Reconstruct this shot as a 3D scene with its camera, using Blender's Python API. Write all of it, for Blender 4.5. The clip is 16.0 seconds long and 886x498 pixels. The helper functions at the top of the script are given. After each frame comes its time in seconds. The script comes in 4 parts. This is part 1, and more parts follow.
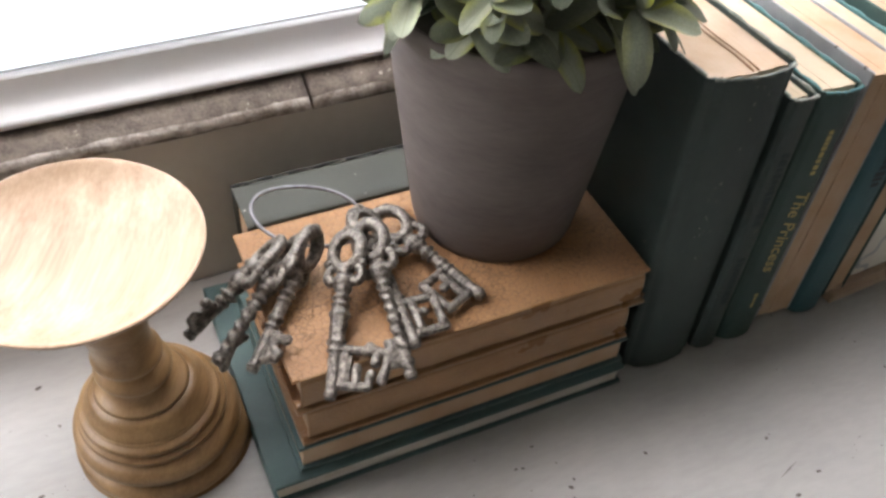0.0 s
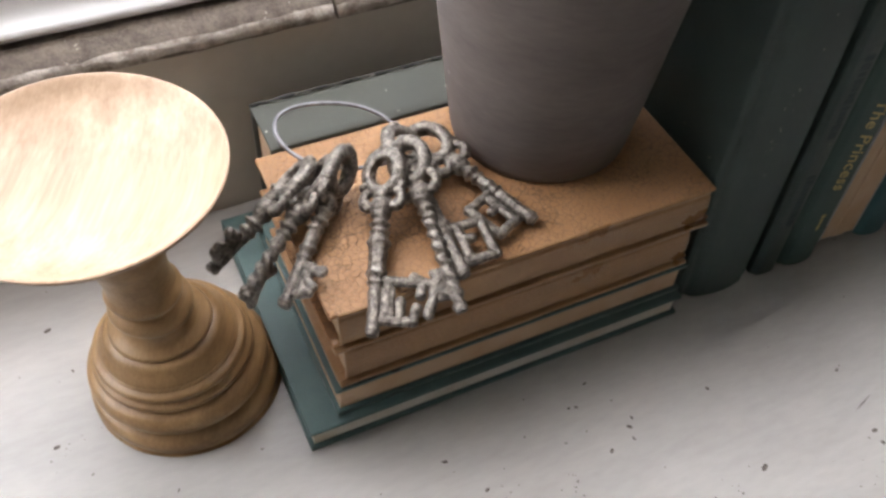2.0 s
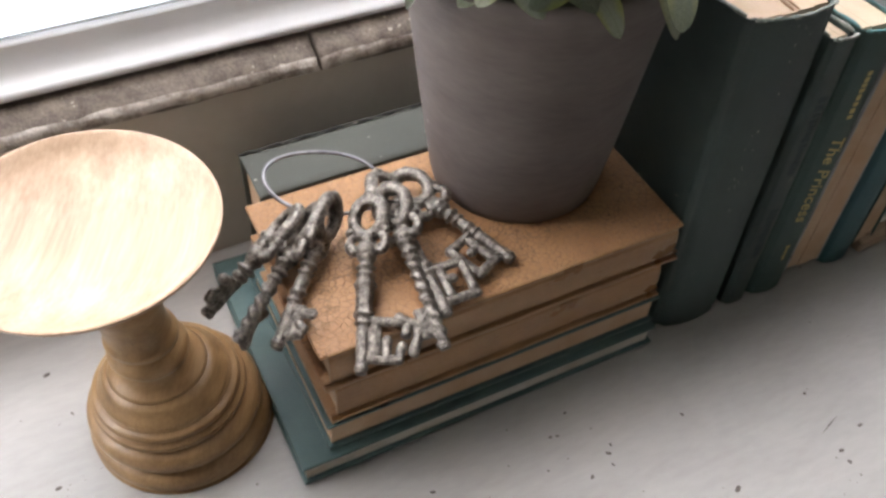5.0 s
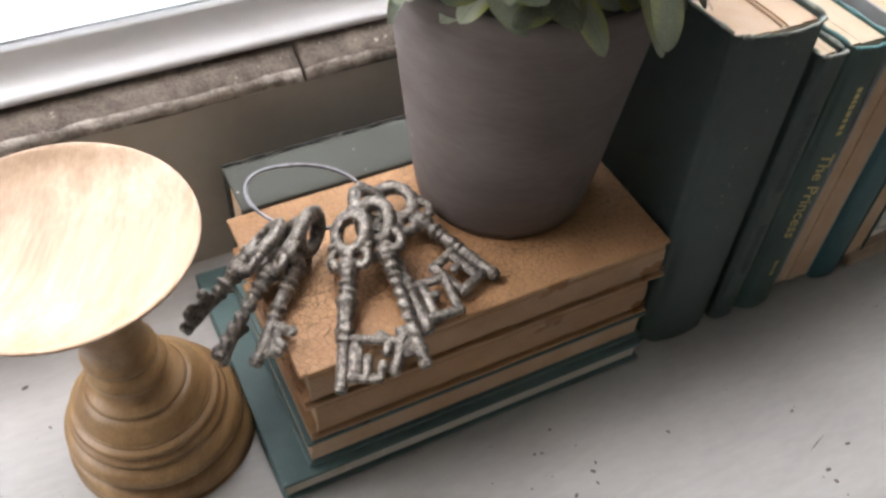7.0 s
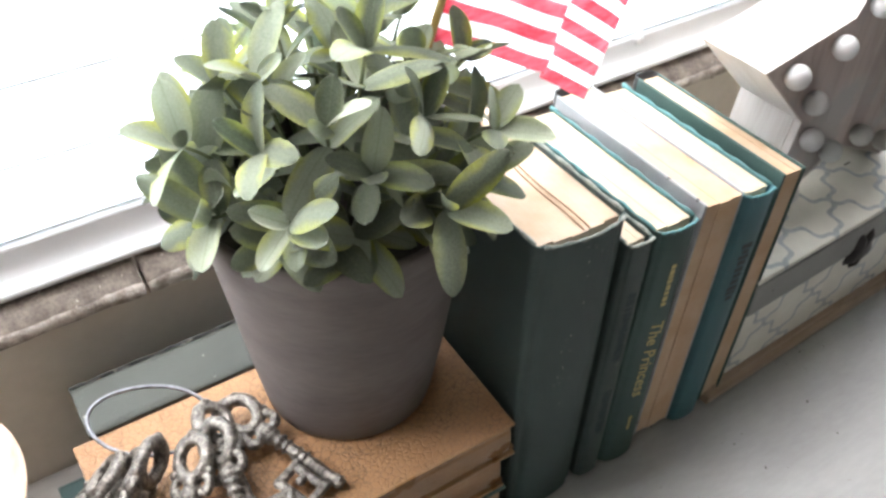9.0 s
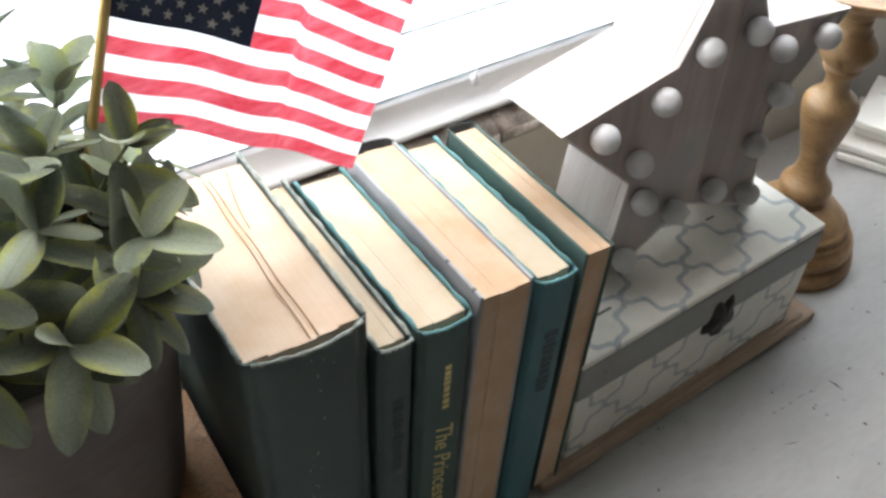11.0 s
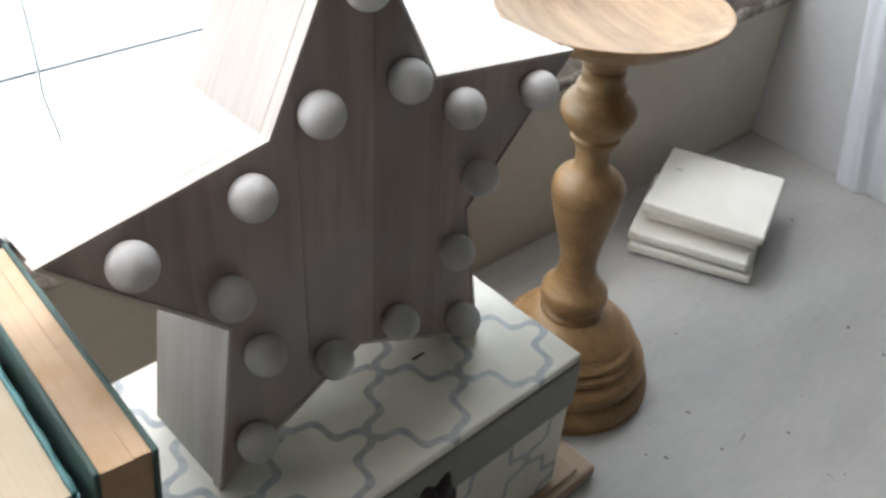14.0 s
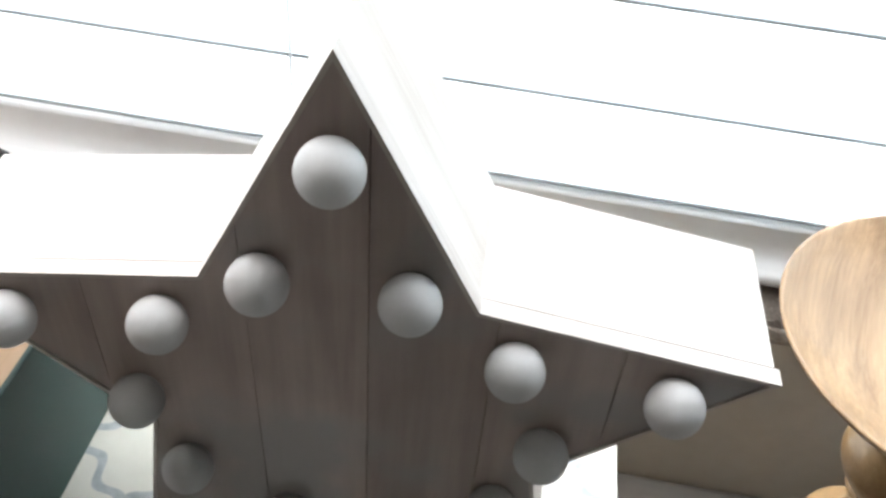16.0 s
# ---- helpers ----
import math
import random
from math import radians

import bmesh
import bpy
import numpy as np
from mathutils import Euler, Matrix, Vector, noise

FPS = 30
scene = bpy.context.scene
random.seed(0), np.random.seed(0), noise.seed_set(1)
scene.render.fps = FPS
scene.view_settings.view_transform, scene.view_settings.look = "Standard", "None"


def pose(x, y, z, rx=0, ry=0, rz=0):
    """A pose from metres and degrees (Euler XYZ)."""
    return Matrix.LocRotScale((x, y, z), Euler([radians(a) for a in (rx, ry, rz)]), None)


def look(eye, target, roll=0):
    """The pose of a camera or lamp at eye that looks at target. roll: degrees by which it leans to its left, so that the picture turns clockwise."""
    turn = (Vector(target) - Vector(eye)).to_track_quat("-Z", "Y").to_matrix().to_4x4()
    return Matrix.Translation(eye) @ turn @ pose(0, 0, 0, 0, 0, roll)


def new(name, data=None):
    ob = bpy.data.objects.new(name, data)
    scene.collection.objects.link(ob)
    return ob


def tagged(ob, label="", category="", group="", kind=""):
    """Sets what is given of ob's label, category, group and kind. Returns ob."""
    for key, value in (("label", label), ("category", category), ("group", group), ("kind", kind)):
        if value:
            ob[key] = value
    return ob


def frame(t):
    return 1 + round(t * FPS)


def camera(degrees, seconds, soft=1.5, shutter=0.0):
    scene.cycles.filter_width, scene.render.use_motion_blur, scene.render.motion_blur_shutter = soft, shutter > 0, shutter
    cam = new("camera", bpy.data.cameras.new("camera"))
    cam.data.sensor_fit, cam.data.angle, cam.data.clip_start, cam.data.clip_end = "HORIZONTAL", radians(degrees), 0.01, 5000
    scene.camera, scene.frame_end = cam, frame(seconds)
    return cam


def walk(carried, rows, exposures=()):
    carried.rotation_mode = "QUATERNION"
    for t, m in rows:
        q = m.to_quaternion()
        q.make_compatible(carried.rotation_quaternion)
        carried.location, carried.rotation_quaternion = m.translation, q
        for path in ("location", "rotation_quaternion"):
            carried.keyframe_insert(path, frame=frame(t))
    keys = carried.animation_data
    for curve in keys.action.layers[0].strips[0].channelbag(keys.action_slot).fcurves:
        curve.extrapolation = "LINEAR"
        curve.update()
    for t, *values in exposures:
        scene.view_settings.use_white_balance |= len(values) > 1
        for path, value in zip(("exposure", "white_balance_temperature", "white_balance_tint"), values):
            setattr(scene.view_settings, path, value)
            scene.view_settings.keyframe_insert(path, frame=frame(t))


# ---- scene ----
cam = camera(52.0, 16.0, soft=2.8)
PATH = [
    (0, (-0.0451, -0.2741, 0.5037), (0.2126, 0.2230, -0.0676), 4.53),
    (0.5, (-0.0644, -0.2710, 0.4716), (0.1799, 0.2121, -0.1174), 4.35),
    (1, (-0.0600, -0.2566, 0.4622), (0.1823, 0.2122, -0.1391), 4.15),
    (1.5, (-0.0516, -0.2430, 0.4595), (0.1940, 0.2212, -0.1440), 3.89),
    (2, (-0.0540, -0.2388, 0.4589), (0.1889, 0.2221, -0.1483), 3.79),
    (2.5, (-0.0580, -0.2447, 0.4643), (0.1852, 0.2204, -0.1395), 3.43),
    (3, (-0.0576, -0.2449, 0.4685), (0.1909, 0.2248, -0.1296), 3.37),
    (3.5, (-0.0606, -0.2476, 0.4688), (0.1917, 0.2224, -0.1274), 3.55),
    (4, (-0.0607, -0.2530, 0.4793), (0.1977, 0.2209, -0.1111), 3.13),
    (6.5, (-0.0512, -0.2410, 0.4847), (0.2133, 0.2248, -0.1095), 3.90),
    (7, (-0.0473, -0.2417, 0.4851), (0.2172, 0.2268, -0.1070), 4.10),
    (7.5, (-0.0331, -0.2532, 0.4948), (0.2289, 0.2245, -0.0910), 2.53),
    (8, (-0.0125, -0.2503, 0.5120), (0.2569, 0.2320, -0.0666), 2.08),
    (8.5, (0.0072, -0.2394, 0.5366), (0.3162, 0.2429, -0.0219), 2.36),
    (9, (0.0281, -0.2308, 0.5531), (0.3515, 0.2509, 0.0023), 2.02),
    (11.5, (0.2437, -0.2243, 0.5298), (0.5575, 0.2511, -0.0319), 1.33),
    (12, (0.2920, -0.2333, 0.5181), (0.6188, 0.2278, -0.0482), 1.09),
    (12.5, (0.3422, -0.2370, 0.5253), (0.7329, 0.2225, -0.0003), 3.88),
    (13, (0.3638, -0.2288, 0.5117), (0.7869, 0.2193, 0.0016), 4.65),
    (13.5, (0.3928, -0.1895, 0.4537), (0.8122, 0.2638, -0.0549), 4.21),
    (14, (0.4066, -0.1665, 0.4310), (0.8302, 0.2962, -0.0655), 4.27),
    (14.5, (0.4523, -0.1738, 0.4417), (0.8119, 0.3170, -0.0777), 4.07),
    (15, (0.4771, -0.1485, 0.4546), (0.8034, 0.3516, -0.0777), 5.44),
    (15.5, (0.5548, -0.0928, 0.4369), (0.7391, 0.4471, -0.1239), 4.89),
    (16, (0.6149, -0.0903, 0.4481), (0.5549, 0.4717, -0.1181), 5.17),
]
walk(cam, [(t, look(eye, target, roll)) for t, eye, target, roll in PATH],
     exposures=[(0.0, 0.82, 6920, 19), (1.0, 0.76, 6920, 19), (2.5, 0.86, 6900, 19), (8.0, 0.86, 6840, 18), (9.0, 1.40, 6620, 15), (11.5, 0.60, 6680, 14), (12.5, 0.34, 6660, 13), (13.5, 0.22, 6660, 13), (14.0, 0.50, 6700, 14), (14.5, 0.60, 6740, 14), (15.0, 0.86, 6800, 15), (16.0, 0.76, 6680, 13)])

# ---- world and light ----
world = bpy.data.worlds.new("world")
scene.world = world
world.use_nodes = True
sky = world.node_tree.nodes.new("ShaderNodeTexSky")
sky.sky_type, sky.sun_disc = "NISHITA", False
sky.sun_elevation, sky.sun_rotation = radians(40), radians(0)
world.node_tree.links.new(sky.outputs[0], world.node_tree.nodes["Background"].inputs[0])
world.node_tree.nodes["Background"].inputs[1].default_value = 0.08


def area(name, place, turn, size_x, size_y, watts, colour):
    lamp = bpy.data.lights.new(name, "AREA")
    lamp.shape, lamp.size, lamp.size_y, lamp.energy, lamp.color = "RECTANGLE", size_x, size_y, watts, colour
    ob = new(name, lamp)
    ob.matrix_world = pose(*place, *turn)
    return ob


# daylight behind the blinds, and the sky's light in the upper part of the opening
area("window_light_behind", (0.0, 0.36, 0.55), (-90, 0, 0), 2.4, 1.5, 110, (0.96, 0.985, 1.0))
area("window_light_opening", (-0.22, 0.195, 0.63), (-60, 0, 0), 1.7, 0.36, 6.2, (1.0, 0.975, 0.95))


# ---- materials ----
def nodes_of(name):
    m = bpy.data.materials.new(name)
    m.use_nodes = True
    nt = m.node_tree
    return m, nt, nt.nodes["Principled BSDF"]


def rgb(c):
    return (*c, 1.0)


def noise_node(nt, scale, detail=4.0, rough=0.55, stretch=None, kind="Object"):
    tc = nt.nodes.new("ShaderNodeTexCoord")
    n = nt.nodes.new("ShaderNodeTexNoise")
    n.inputs["Scale"].default_value, n.inputs["Detail"].default_value, n.inputs["Roughness"].default_value = scale, detail, rough
    src = tc.outputs[kind]
    if stretch:
        mp = nt.nodes.new("ShaderNodeMapping")
        mp.inputs["Scale"].default_value = stretch
        nt.links.new(src, mp.inputs[0])
        src = mp.outputs[0]
    nt.links.new(src, n.inputs["Vector"])
    return n


def ramp(nt, src, stops):
    r = nt.nodes.new("ShaderNodeValToRGB")
    while len(r.color_ramp.elements) < len(stops):
        r.color_ramp.elements.new(0.5)
    for e, (p, c) in zip(r.color_ramp.elements, stops):
        e.position, e.color = p, rgb(c)
    nt.links.new(src, r.inputs[0])
    return r.outputs[0]


def mixed(nt, fac, a, b, mode="MIX"):
    m = nt.nodes.new("ShaderNodeMix")
    m.data_type, m.blend_type = "RGBA", mode
    for sock, v in ((m.inputs[0], fac), (m.inputs[6], a), (m.inputs[7], b)):
        if isinstance(v, (int, float)):
            sock.default_value = v
        elif isinstance(v, tuple):
            sock.default_value = rgb(v)
        else:
            nt.links.new(v, sock)
    return m.outputs[2]


def math_node(nt, op, a, b=0.0):
    m = nt.nodes.new("ShaderNodeMath")
    m.operation = op
    for sock, v in zip(m.inputs, (a, b)):
        if isinstance(v, (int, float)):
            sock.default_value = v
        else:
            nt.links.new(v, sock)
    return m.outputs[0]


def bumped(nt, bsdf, height, strength=0.3, distance=0.001):
    b = nt.nodes.new("ShaderNodeBump")
    b.inputs["Strength"].default_value, b.inputs["Distance"].default_value = strength, distance
    nt.links.new(height, b.inputs["Height"])
    nt.links.new(b.outputs[0], bsdf.inputs["Normal"])


def surface(name, dark, light, scale=40, fine=400, rough=0.6, metal=0.0, bump=0.25, stretch=None, spots=None, spread=(0.35, 0.65), gloss_spread=0.1):
    """Two-scale mottled surface. spots: (colour, scale, threshold) of small marks with a shape of their own."""
    m, nt, bsdf = nodes_of(name)
    n = noise_node(nt, scale, stretch=stretch)
    f = noise_node(nt, fine, 3.0, stretch=stretch)
    col = ramp(nt, n.outputs[0], [(spread[0], dark), (spread[1], light)])
    col = mixed(nt, 0.35, col, ramp(nt, f.outputs[0], [(0.3, dark), (0.7, light)]))
    if spots:
        s = noise_node(nt, spots[1], 2.0, 0.5)
        col = mixed(nt, ramp(nt, s.outputs[0], [(spots[2], (0, 0, 0)), (spots[2] + 0.03, (1, 1, 1))]), col, spots[0])
    nt.links.new(col, bsdf.inputs["Base Color"])
    bsdf.inputs["Metallic"].default_value = metal
    r = nt.nodes.new("ShaderNodeMapRange")
    r.inputs["To Min"].default_value, r.inputs["To Max"].default_value = rough - gloss_spread, rough + gloss_spread
    nt.links.new(n.outputs[0], r.inputs[0])
    nt.links.new(r.outputs[0], bsdf.inputs["Roughness"])
    bumped(nt, bsdf, f.outputs[0], bump)
    return m


SILL = surface("painted_sill", (0.310, 0.303, 0.291), (0.405, 0.396, 0.380), 14, 160, 0.42, 0, 0.14, stretch=(0.5, 1.5, 1.0), spread=(0.28, 0.60), spots=((0.30, 0.27, 0.24), 46, 0.765), gloss_spread=0.08)
WALL = surface("painted_wall", (0.50, 0.455, 0.390), (0.60, 0.550, 0.475), 7, 90, 0.40, 0, 0.3)
WALL_SIDE = surface("painted_reveal", (0.45, 0.452, 0.462), (0.53, 0.532, 0.545), 8, 120, 0.6, 0, 0.2)
STONE = surface("stone_ledge", (0.060, 0.047, 0.038), (0.230, 0.190, 0.158), 75, 480, 0.7, 0, 1.0, spots=((0.40, 0.355, 0.31), 260, 0.70))
STONE.node_tree.nodes["Principled BSDF"].inputs["Specular IOR Level"].default_value = 0.4
STONE_PALE = surface("chipped_stone_edge", (0.17, 0.14, 0.115), (0.58, 0.53, 0.475), 95, 520, 0.8, 0, 1.0, spread=(0.40, 0.62))
FRAME = surface("white_window_paint", (0.78, 0.785, 0.795), (0.83, 0.835, 0.845), 12, 200, 0.4, 0, 0.05)
ROOM = surface("room_paint", (0.44, 0.395, 0.34), (0.50, 0.45, 0.39), 2, 60, 0.8, 0, 0.1)
# shade put into a wall's colour; also serves to swallow bounce light
SHADE_WALL = surface("shade_coloured_wall", (0.10, 0.10, 0.10), (0.15, 0.15, 0.15), 3, 60, 0.8, 0, 0.1)
FLOOR = surface("room_floor", (0.20, 0.13, 0.08), (0.30, 0.20, 0.13), 4, 80, 0.5, 0, 0.1, stretch=(0.2, 3, 1))
CLOTH_WHITE = surface("white_curtain", (0.80, 0.815, 0.85), (0.86, 0.875, 0.91), 30, 700, 0.9, 0, 0.3)
MARBLE = surface("white_marble", (0.70, 0.675, 0.61), (0.80, 0.78, 0.725), 18, 500, 0.55, 0, 0.2, spots=((0.55, 0.54, 0.52), 30, 0.70))
POT = surface("dark_clay", (0.095, 0.077, 0.071), (0.155, 0.130, 0.120), 22, 260, 0.72, 0, 0.22, stretch=(0.4, 0.4, 1.4), spots=((0.23, 0.20, 0.19), 60, 0.74))
SOIL = surface("potting_filler", (0.03, 0.03, 0.02), (0.07, 0.06, 0.05), 90, 600, 0.95, 0, 1.0)
KEY = surface("whitewashed_iron", (0.040, 0.034, 0.030), (0.39, 0.355, 0.315), 330, 900, 0.38, 0.60, 0.7, spread=(0.40, 0.69))
WIRE = surface("steel_wire", (0.10, 0.10, 0.11), (0.26, 0.26, 0.28), 120, 900, 0.4, 0.8, 0.2)
IRON = surface("black_iron", (0.012, 0.011, 0.011), (0.04, 0.036, 0.034), 90, 700, 0.45, 0.6, 0.5)
GREEN_DARK = surface("dark_green_cloth", (0.025, 0.045, 0.043), (0.049, 0.081, 0.075), 22, 1400, 0.55, 0, 0.6, spots=((0.16, 0.18, 0.16), 170, 0.755))
GREEN_BOTTOM = surface("green_cloth", (0.040, 0.082, 0.082), (0.075, 0.135, 0.132), 20, 1300, 0.42, 0, 0.4, spots=((0.02, 0.03, 0.03), 55, 0.72))
GREEN_GREY = surface("grey_green_cloth", (0.045, 0.050, 0.043), (0.070, 0.075, 0.064), 16, 1300, 0.8, 0, 0.4, spots=((0.33, 0.33, 0.29), 110, 0.75))
GREEN_SPINE = surface("bottle_green_cloth", (0.026, 0.060, 0.053), (0.042, 0.090, 0.078), 24, 1400, 0.6, 0, 0.5)
TEAL = surface("teal_cloth", (0.022, 0.090, 0.106), (0.038, 0.132, 0.150), 22, 1300, 0.55, 0, 0.4)
TEAL_PALE = surface("pale_teal_cloth", (0.055, 0.165, 0.175), (0.11, 0.27, 0.275), 22, 1300, 0.6, 0, 0.4)
GREY_CLOTH = surface("grey_cloth", (0.26, 0.27, 0.28), (0.38, 0.385, 0.39), 40, 1300, 0.7, 0, 0.5, spots=((0.10, 0.10, 0.10), 120, 0.72))
WORN = surface("worn_cloth_edge", (0.10, 0.14, 0.13), (0.42, 0.43, 0.38), 160, 900, 0.8, 0, 0.7)
FRAYED = surface("dark_frayed_edge", (0.018, 0.020, 0.018), (0.05, 0.05, 0.045), 120, 900, 0.8, 0, 0.7, spots=((0.42, 0.40, 0.34), 95, 0.64))
BLACK = surface("black_cloth", (0.012, 0.012, 0.012), (0.026, 0.026, 0.026), 40, 900, 0.7, 0, 0.4)
GOLD = surface("gold_stamping", (0.42, 0.33, 0.13), (0.62, 0.50, 0.22), 90, 900, 0.45, 0.6, 0.2)
DARK_STAMP = surface("dark_stamping", (0.014, 0.034, 0.036), (0.022, 0.050, 0.053), 90, 900, 0.6, 0, 0.2)
BULB = surface("frosted_bulb", (0.55, 0.545, 0.54), (0.61, 0.605, 0.60), 60, 900, 0.6, 0, 0.05)
BULB.node_tree.nodes["Principled BSDF"].inputs["Subsurface Weight"].default_value = 0.9
BULB.node_tree.nodes["Principled BSDF"].inputs["Subsurface Scale"].default_value = 0.010
BULB.node_tree.nodes["Principled BSDF"].inputs["Subsurface Radius"].default_value = (1.0, 1.0, 1.0)
STICK = surface("yellow_stick", (0.42, 0.28, 0.08), (0.55, 0.38, 0.13), 30, 500, 0.5, 0, 0.2, stretch=(3, 3, 0.2))
RED = surface("flag_red", (0.50, 0.022, 0.040), (0.70, 0.17, 0.21), 150, 420, 0.75, 0, 0.4, stretch=(0.22, 1.0, 0.8), spread=(0.38, 0.72))
WHITE_CLOTH = surface("flag_white", (0.76, 0.76, 0.76), (0.84, 0.84, 0.84), 40, 1500, 0.75, 0, 0.4)
def thin_cloth(m, share):
    nt = m.node_tree
    b = nt.nodes["Principled BSDF"]
    tr = nt.nodes.new("ShaderNodeBsdfTranslucent")
    nt.links.new(b.inputs["Base Color"].links[0].from_socket, tr.inputs[0])
    mix = nt.nodes.new("ShaderNodeMixShader")
    mix.inputs[0].default_value = share
    nt.links.new(b.outputs[0], mix.inputs[1])
    nt.links.new(tr.outputs[0], mix.inputs[2])
    nt.links.new(mix.outputs[0], nt.nodes["Material Output"].inputs[0])


thin_cloth(BULB, 0.30)
thin_cloth(RED, 0.5)
thin_cloth(WHITE_CLOTH, 0.5)
thin_cloth(CLOTH_WHITE, 0.4)
BLUE = surface("flag_blue", (0.022, 0.035, 0.09), (0.04, 0.06, 0.13), 60, 1500, 0.75, 0, 0.4)
# dark colour of the spacers that make the coasters' shaded seams
SEAM_DARK = surface("dark_seam_spacer", (0.10, 0.09, 0.075), (0.16, 0.145, 0.125), 80, 900, 0.95, 0, 0.5)
MARK = surface("dark_chip", (0.05, 0.045, 0.04), (0.16, 0.14, 0.12), 200, 900, 0.8, 0, 0.5)


def wood(name, dark, light, axis, rough=0.5, ring=60, bump=0.2, spots=None):
    """Grain that runs along one axis, with slow tone changes."""
    m, nt, bsdf = nodes_of(name)
    st = [ring, ring, ring]
    for c in axis:
        st["xyz".index(c)] = ring * 0.06
    g = noise_node(nt, 1.0, 6.0, 0.6, stretch=tuple(st))
    fine = noise_node(nt, 1.0, 3.0, 0.6, stretch=tuple(v * 7 for v in st))
    slow = noise_node(nt, 14, 2.0)
    col = ramp(nt, g.outputs[0], [(0.3, dark), (0.5, tuple((a + b) / 2 for a, b in zip(dark, light))), (0.68, light)])
    col = mixed(nt, 0.3, col, ramp(nt, fine.outputs[0], [(0.35, dark), (0.65, light)]))
    col = mixed(nt, 0.25, col, ramp(nt, slow.outputs[0], [(0.35, dark), (0.65, light)]))
    if spots:
        s = noise_node(nt, spots[1], 3.0)
        col = mixed(nt, ramp(nt, s.outputs[0], [(spots[2], (0, 0, 0)), (spots[2] + 0.12, (1, 1, 1))]), col, spots[0])
    info = nt.nodes.new("ShaderNodeObjectInfo")
    tone = nt.nodes.new("ShaderNodeMapRange")
    tone.inputs["To Min"].default_value, tone.inputs["To Max"].default_value = 0.86, 1.12
    nt.links.new(info.outputs["Random"], tone.inputs[0])
    hsv = nt.nodes.new("ShaderNodeHueSaturation")
    nt.links.new(tone.outputs[0], hsv.inputs["Value"])
    nt.links.new(col, hsv.inputs["Color"])
    nt.links.new(hsv.outputs[0], bsdf.inputs["Base Color"])
    bsdf.inputs["Roughness"].default_value = rough
    bumped(nt, bsdf, fine.outputs[0], bump, 0.0006)
    return m


CANDLE_WOOD = wood("turned_wood", (0.185, 0.098, 0.038), (0.460, 0.285, 0.135), "x", 0.36, 75, 0.35)
# the turned wood again, paler: window light on the short dish is in the colour
DISH_WOOD_LIT = wood("lit_turned_wood", (0.225, 0.135, 0.078), (0.500, 0.370, 0.262), "x", 0.42, 75, 0.35)
DISH_WOOD_TALL = wood("streaked_turned_wood", (0.165, 0.082, 0.032), (0.530, 0.340, 0.180), "x", 0.40, 120, 0.4)
STAR_FACE = wood("grey_brown_planks", (0.270, 0.210, 0.192), (0.560, 0.470, 0.435), "z", 0.65, 24, 0.3, spots=((0.37, 0.348, 0.343), 15, 0.50))
STAR_SIDE = wood("whitewashed_wood", (0.42, 0.362, 0.322), (0.61, 0.57, 0.54), "xz", 0.65, 90, 0.3)
BASE_WOOD = wood("pale_base_wood", (0.30, 0.21, 0.14), (0.46, 0.34, 0.25), "x", 0.55, 40, 0.2)


def paper(name, tint, axis, count=900):
    """Edges of many leaves: thin streaks across one axis."""
    m, nt, bsdf = nodes_of(name)
    st = [6.0, 6.0, 6.0]
    st["xyz".index(axis)] = count
    n = noise_node(nt, 1.0, 3.0, 0.7, stretch=tuple(st))
    slow = noise_node(nt, 34, 4.0)
    dark = tuple(v * 0.93 for v in tint)
    col = ramp(nt, n.outputs[0], [(0.30, dark), (0.55, tint)])
    col = mixed(nt, ramp(nt, slow.outputs[0], [(0.46, (0, 0, 0)), (0.72, (0.7, 0.7, 0.7))]), col, (tint[0] * 0.85, tint[1] * 0.74, tint[2] * 0.58))
    nt.links.new(col, bsdf.inputs["Base Color"])
    bsdf.inputs["Roughness"].default_value = 0.85
    bumped(nt, bsdf, n.outputs[0], 0.2, 0.0003)
    return m


PAGES = paper("page_edges", (0.60, 0.465, 0.345), "x")
PAGES_WHITE = paper("pale_page_edges", (0.52, 0.435, 0.32), "x")
PAGES_TAN = paper("tan_page_edges", (0.50, 0.355, 0.24), "x")
PAGES_GREY = paper("greyed_page_edges", (0.62, 0.59, 0.53), "x")


